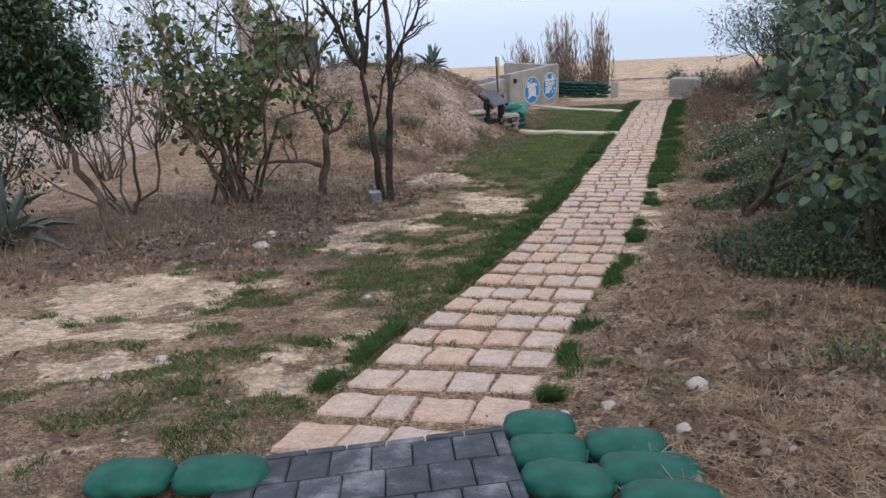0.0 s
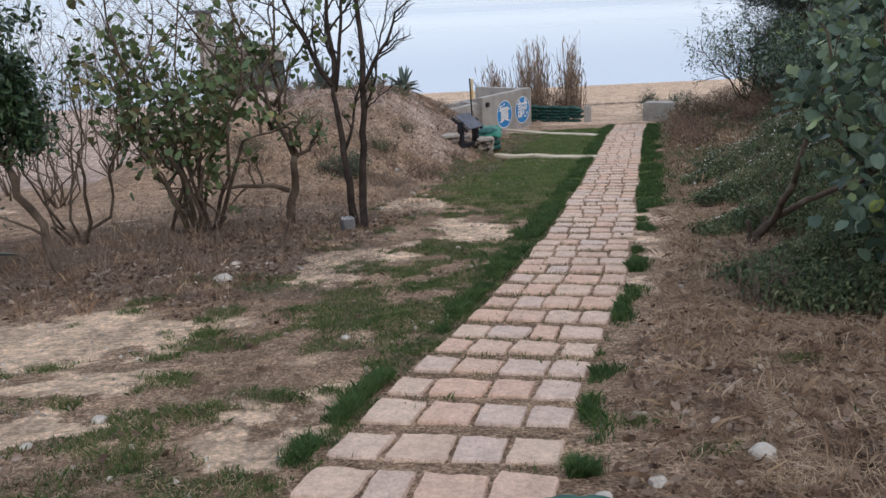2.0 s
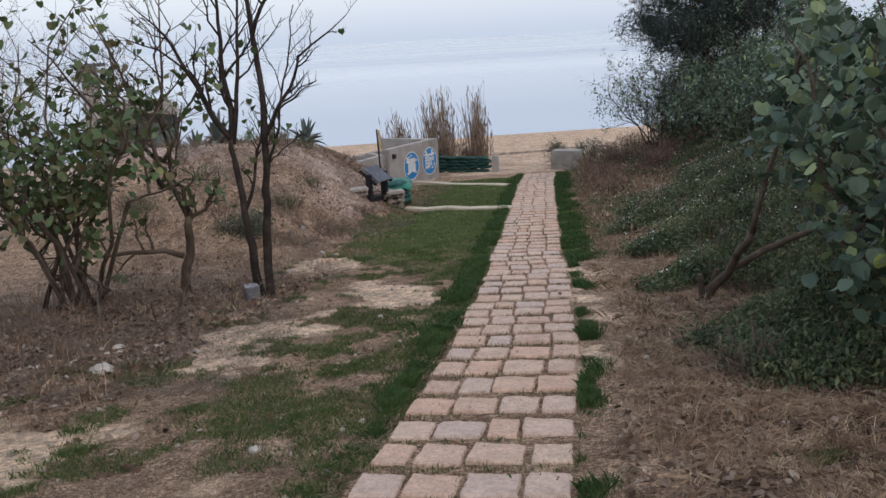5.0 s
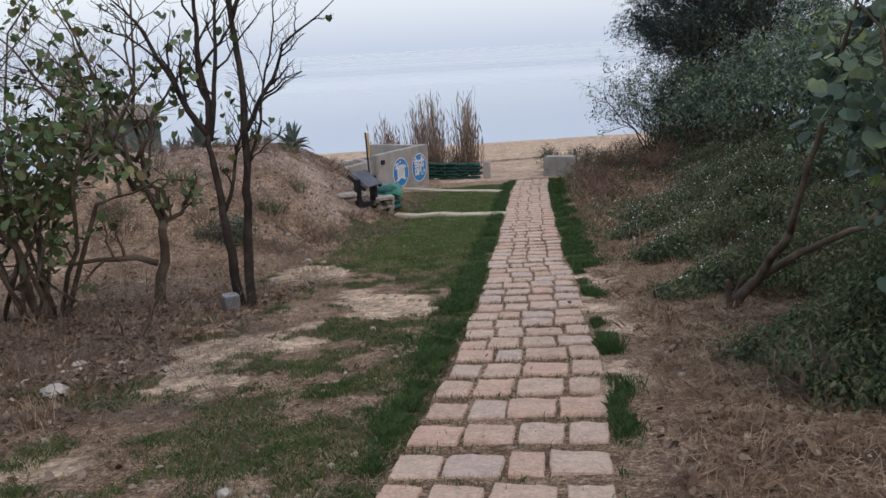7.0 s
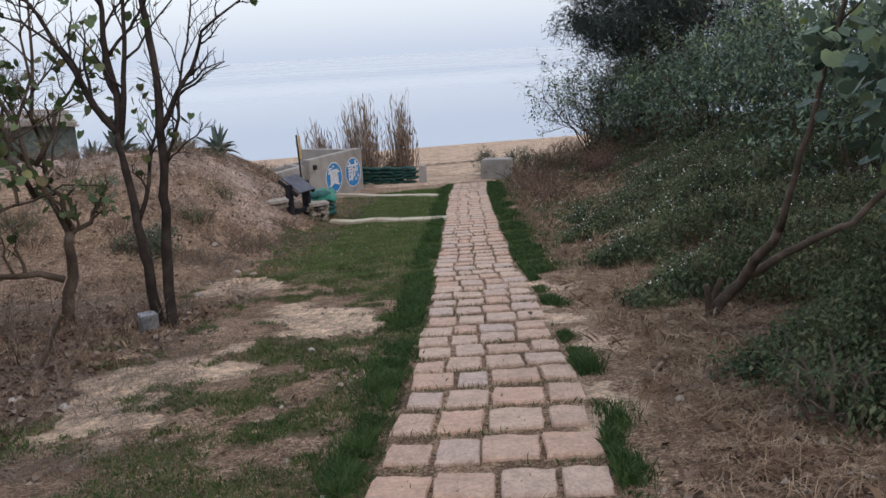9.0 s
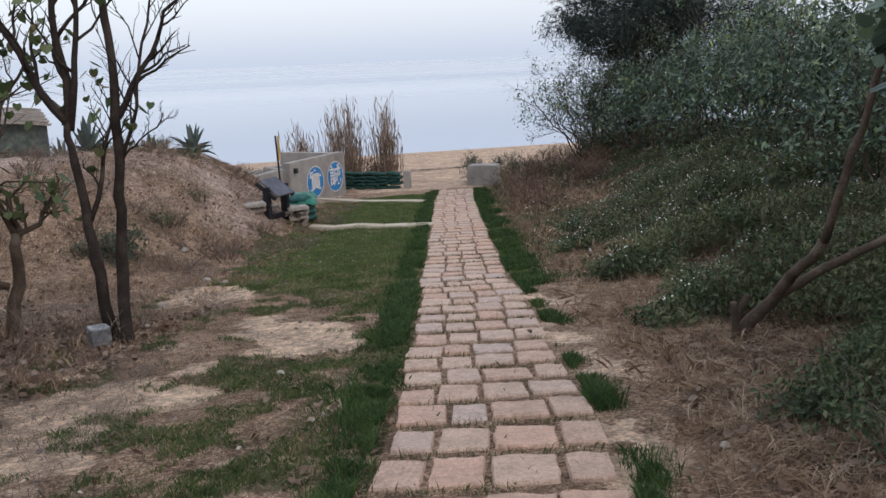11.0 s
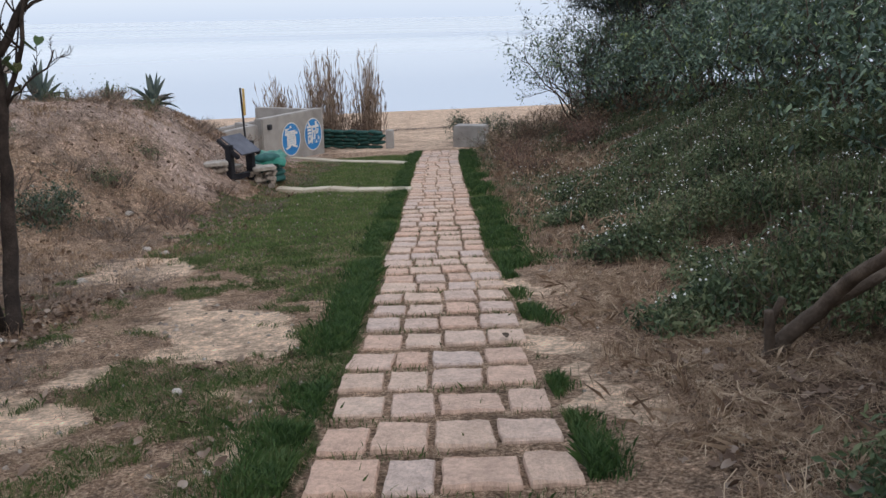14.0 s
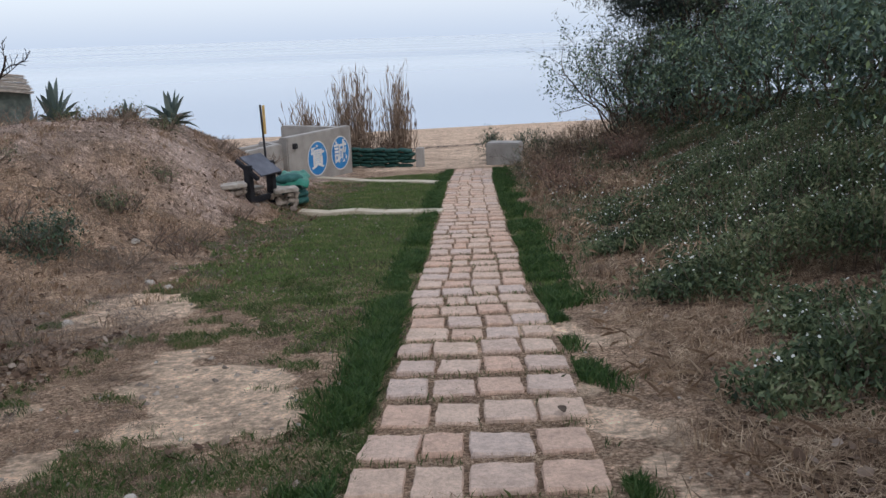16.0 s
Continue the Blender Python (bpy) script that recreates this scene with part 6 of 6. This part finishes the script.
for px, py, hh, mat in ((-5.2, 33.5, 0.5, LEAF_LOW), (-6.6, 34.5, 0.9, DEAD), (-7.6, 33.0, 1.0, LEAF_LOW), (-4.4, 34.5, 0.4, DEAD), (-9.0, 34.0, 1.3, LEAF_LOW), (-6.0, 31.5, 0.5, DEAD)):
    shrub((px, py), hh, 0.9, 9, mat, 1300, 0.08, "low scrub on the mound in front of the hut", OVAL, OVAL_F, 0.0, 0, TWIG, category="scrub", group="scrub before the hut")
g = Geo()
y = 46.5 + rng.normal(0, 0.35, 900)
x = rng.uniform(5, 24, 900)
y = y + 0.12 * (x - 9)
strands(g, x, y, rng.uniform(0.1, 0.5, 900), 0.018, 0.03)
single("wrack_line", g, TWIG, "thin line of dark seaweed and twigs on the beach", "seaweed", "stuff")
g = Geo()
n_ = 5200
y = rng.uniform(16, 35, n_)
x = line_x(y) + 1.5 + 6.5 * rng.uniform(0, 1, n_)
keep = fbm(x, y, 1.3, 101, 4) > 0.52
x, y = np.repeat(x[keep], 6), np.repeat(y[keep], 6)
x, y = x + rng.normal(0, 0.09, len(x)), y + rng.normal(0, 0.09, len(y))
pts = np.stack([x, y, land(x, y) + rng.uniform(0.03, 0.3, len(x))], 1)
g.batch(NARROW, OVAL_F, frames_at(pts, rng.uniform(0.08, 0.2, len(x)), 0.8, -0.1))
single("dry_bracken", g, STRAW, "withered pale brown bracken on the bank", "bracken", "stuff")
g = Geo()
y = rng.uniform(17, 36, 16000)
x = line_x(y) + rng.uniform(-9, -3.4, 16000)
keep = fbm(x, y, 0.9, 121, 4) > 0.47
x, y = x[keep], y[keep]
strands(g, x, y, rng.uniform(0.05, 0.2, len(x)), 0.005, 0.015)
single("mound_litter", g, REED, "pale straw litter strewn over the mound", "straw", "stuff")

brush_rng = random.Random(77)
for k in range(30):
    py = 24.5 + 12.0 * brush_rng.random() ** 0.6
    px = float(line_x(py)) + 1.7 + 4.6 * brush_rng.random()
    shrub((px, py), brush_rng.uniform(0.35, 0.7) + 0.03 * (py - 28), brush_rng.uniform(0.6, 1.1), 16, (BRUSH, BRUSH, STRAW, LEAF_LOW)[k % 4], 2000, 0.085, ("heap of dead reddish-brown brush on the bank", "heap of dead reddish-brown brush on the bank", "heap of withered straw-coloured grass on the bank", "low bushy green weed on the bank")[k % 4], NARROW, OVAL_F, 0.0, 0, TWIG, category="brush", group="dead brush on the bank", stem_r=0.012, kids=5)
# grey-green weeds and white flower heads on the bank
g, fl = Geo(), Geo()
n_ = 9000
y = rng.uniform(15.5, 36, n_)
u = 1.3 + 6.0 * rng.uniform(0, 1, n_) ** 0.9
x = line_x(y) + u
keep = fbm(x, y, 1.1, 191, 4) + 0.06 * smooth((u - 2.5) / 2) > 0.52
x, y = x[keep], y[keep]
top_ = 0.06 + 0.3 * rng.uniform(0, 1, len(x)) ** 1.6
i = np.repeat(np.arange(len(x)), 8)
px, py = x[i] + rng.normal(0, 0.07, len(i)), y[i] + rng.normal(0, 0.07, len(i))
pts = np.stack([px, py, land(px, py) + top_[i] * rng.uniform(0.1, 1.0, len(i))], 1)
g.batch(OVAL, OVAL_F, frames_at(pts, rng.uniform(0.035, 0.085, len(i)), 0.7))
single("bank_weeds", g, LEAF_LOW, "grey-green weeds scattered over the bank", "weeds", "stuff")
w = np.flatnonzero(rng.uniform(0, 1, len(x)) < 0.35)
fp = np.stack([x[w], y[w], land(x[w], y[w]) + top_[w] * 1.05 + 0.03], 1)
daisy = [(0, 0, 0)] + [(math.cos(a) * 0.5, math.sin(a) * 0.5, 0.1) for a in np.arange(6) * math.pi / 3]
fl.batch(daisy, [(0, k + 1, (k + 1) % 6 + 1) for k in range(6)], frames_at(fp, rng.uniform(0.018, 0.036, len(w)), 0.5))
single("bank_flowers", fl, PETAL, "small white flower heads over the bank", "flowers", "stuff")

# dead scrub, weeds and straw clumps over the crest and flank of the mound
scrub_rng = random.Random(31)
for k in range(30):
    py = scrub_rng.uniform(20.5, 31.5)
    px = float(line_x(py)) - scrub_rng.uniform(4.3, 10.5)
    low = py > 28
    shrub((px, py), scrub_rng.uniform(0.12, 0.22 if low else 0.34), scrub_rng.uniform(0.3, 0.8), 12, (DEAD, BRUSH, STRAW)[k % 3], 800, 0.04, "low scrub of dead twigs and withered grass on the mound", NARROW, OVAL_F, 0.0, 0, TWIG, category="scrub", group="dead scrub on the mound", stem_r=0.01)
for px, py, hh, rr in ((-3.2, 23.2, 0.3, 0.45), (-2.6, 26.8, 0.28, 0.4), (-1.3, 22.6, 0.22, 0.35), (-4.3, 21.6, 0.3, 0.45), (-1.7, 28.2, 0.3, 0.4), (-0.9, 27.4, 0.25, 0.35)):
    shrub((px, py), hh, rr, 7, LEAF_LOW, 520, 0.045, "small green weed clump on the slope", OVAL, OVAL_F, 0.0, 10, TWIG, category="weed")
g = Geo()
cy_ = rng.uniform(18, 33, 260)
cx_ = line_x(cy_) + rng.uniform(-8.5, -3.2, 260)
for x0, y0 in zip(cx_, cy_):
    k = int(rng.integers(30, 90))
    r0 = rng.uniform(0.08, 0.28)
    x, y = x0 + rng.normal(0, r0, k), y0 + rng.normal(0, r0, k)
    blades(g, x, y, rng.uniform(0.03, 0.12, k), rng.uniform(0.3, 1.3, k), 0.0032)
single("straw_clumps", g, STRAW, "clumps of withered grass over the mound", "dry grass", "stuff")
g = Geo()
cy_ = rng.uniform(17, 34, 150)
cx_ = line_x(cy_) + rng.uniform(1.5, 6.5, 150)
for x0, y0 in zip(cx_, cy_):
    k = int(rng.integers(40, 120))
    r0 = rng.uniform(0.1, 0.32)
    x, y = x0 + rng.normal(0, r0, k), y0 + rng.normal(0, r0, k)
    blades(g, x, y, rng.uniform(0.05, 0.22, k), rng.uniform(0.3, 1.3, k), 0.0035)
single("straw_clumps", g, REED, "clumps of pale withered grass on the bank", "dry grass", "stuff")
# grass and crumbs in the joints of the path
g = Geo()
n_ = 5200
y = rng.uniform(4.6, 22, n_)
row_ = np.asarray(PATH_ROWS)
near_ = row_[np.searchsorted(row_, y).clip(1, len(row_) - 1)] - 0.255
y = np.where(rng.uniform(0, 1, n_) < 0.75, near_ + rng.normal(0, 0.03, n_), y)
u = rng.uniform(-0.64, 0.64, n_)
x = line_x(y) + u
y = y - u * (line_x(y + 0.4) - line_x(y - 0.4)) / 0.8
m = fbm(x, y, 0.5, 131, 3) > 0.5
blades(g, x[m], y[m], rng.uniform(0.015, 0.06, m.sum()), rng.uniform(0.2, 1.0, m.sum()), 0.0028)
crumb = Geo()
n_ = 11000
y = rng.uniform(4.4, 26, n_)
y = row_[np.searchsorted(row_, y).clip(1, len(row_) - 1)] - 0.255 + rng.normal(0, 0.04, n_)
u = rng.uniform(-0.66, 0.66, n_)
x = line_x(y) + u
y = y - u * (line_x(y + 0.4) - line_x(y - 0.4)) / 0.8
strands(crumb, x, y, 0.01 + 0.07 * rng.uniform(0, 1, n_) ** 2, 0.0016, 0.014)
single("joint_litter", crumb, STRAW, "brown straw and crumbs caught in the joints", "litter", "stuff")
single("joint_grass", g, GRASS, "short grass growing in the joints of the path", "grass", "stuff")

# twigs, crumbs of earth and grey dead stalks on the slope and the mound
g = Geo()
n_ = 60000
y = rng.uniform(9.5, 33, n_)
x = line_x(y) + rng.uniform(-9, -2.2, n_)
keep = (fbm(x, y, 0.8, 161, 4) > 0.5) & (x - line_x(y) < -2.4 - 0.6 * smooth((y - 11) / 3))
x, y = x[keep], y[keep]
strands(g, x, y, 0.04 + 0.3 * rng.uniform(0, 1, len(x)) ** 2, 0.0022, 0.035)
single("dead_stalks", g, TWIG, "grey dead stalks and twigs strewn over the slope", "twigs", "stuff")
g = Geo()
n_ = 5200
y = rng.uniform(5, 33, n_)
x = line_x(y) + rng.uniform(-8.5, -0.8, n_)
keep = fbm(x, y, 0.9, 171, 4) > 0.5
x, y = x[keep], y[keep]
clod = [(0.5, 0, 0), (0.1, 0.45, 0.05), (-0.5, 0.1, 0), (-0.1, -0.45, 0), (0.05, 0, 0.4), (0, 0, -0.3)]
g.batch(clod, [(0, 1, 4), (1, 2, 4), (2, 3, 4), (3, 0, 4), (1, 0, 5), (2, 1, 5), (3, 2, 5), (0, 3, 5)], frames_at(np.stack([x, y, land(x, y)], 1), 0.015 + 0.07 * rng.uniform(0, 1, len(x)) ** 3, 0.4, 0.0))
single("earth_clods", g, RUBBLE, "crumbs and clods of brown earth on the slope", "clods", "stuff")


# ---- setts of the path, last ----
lay_path()
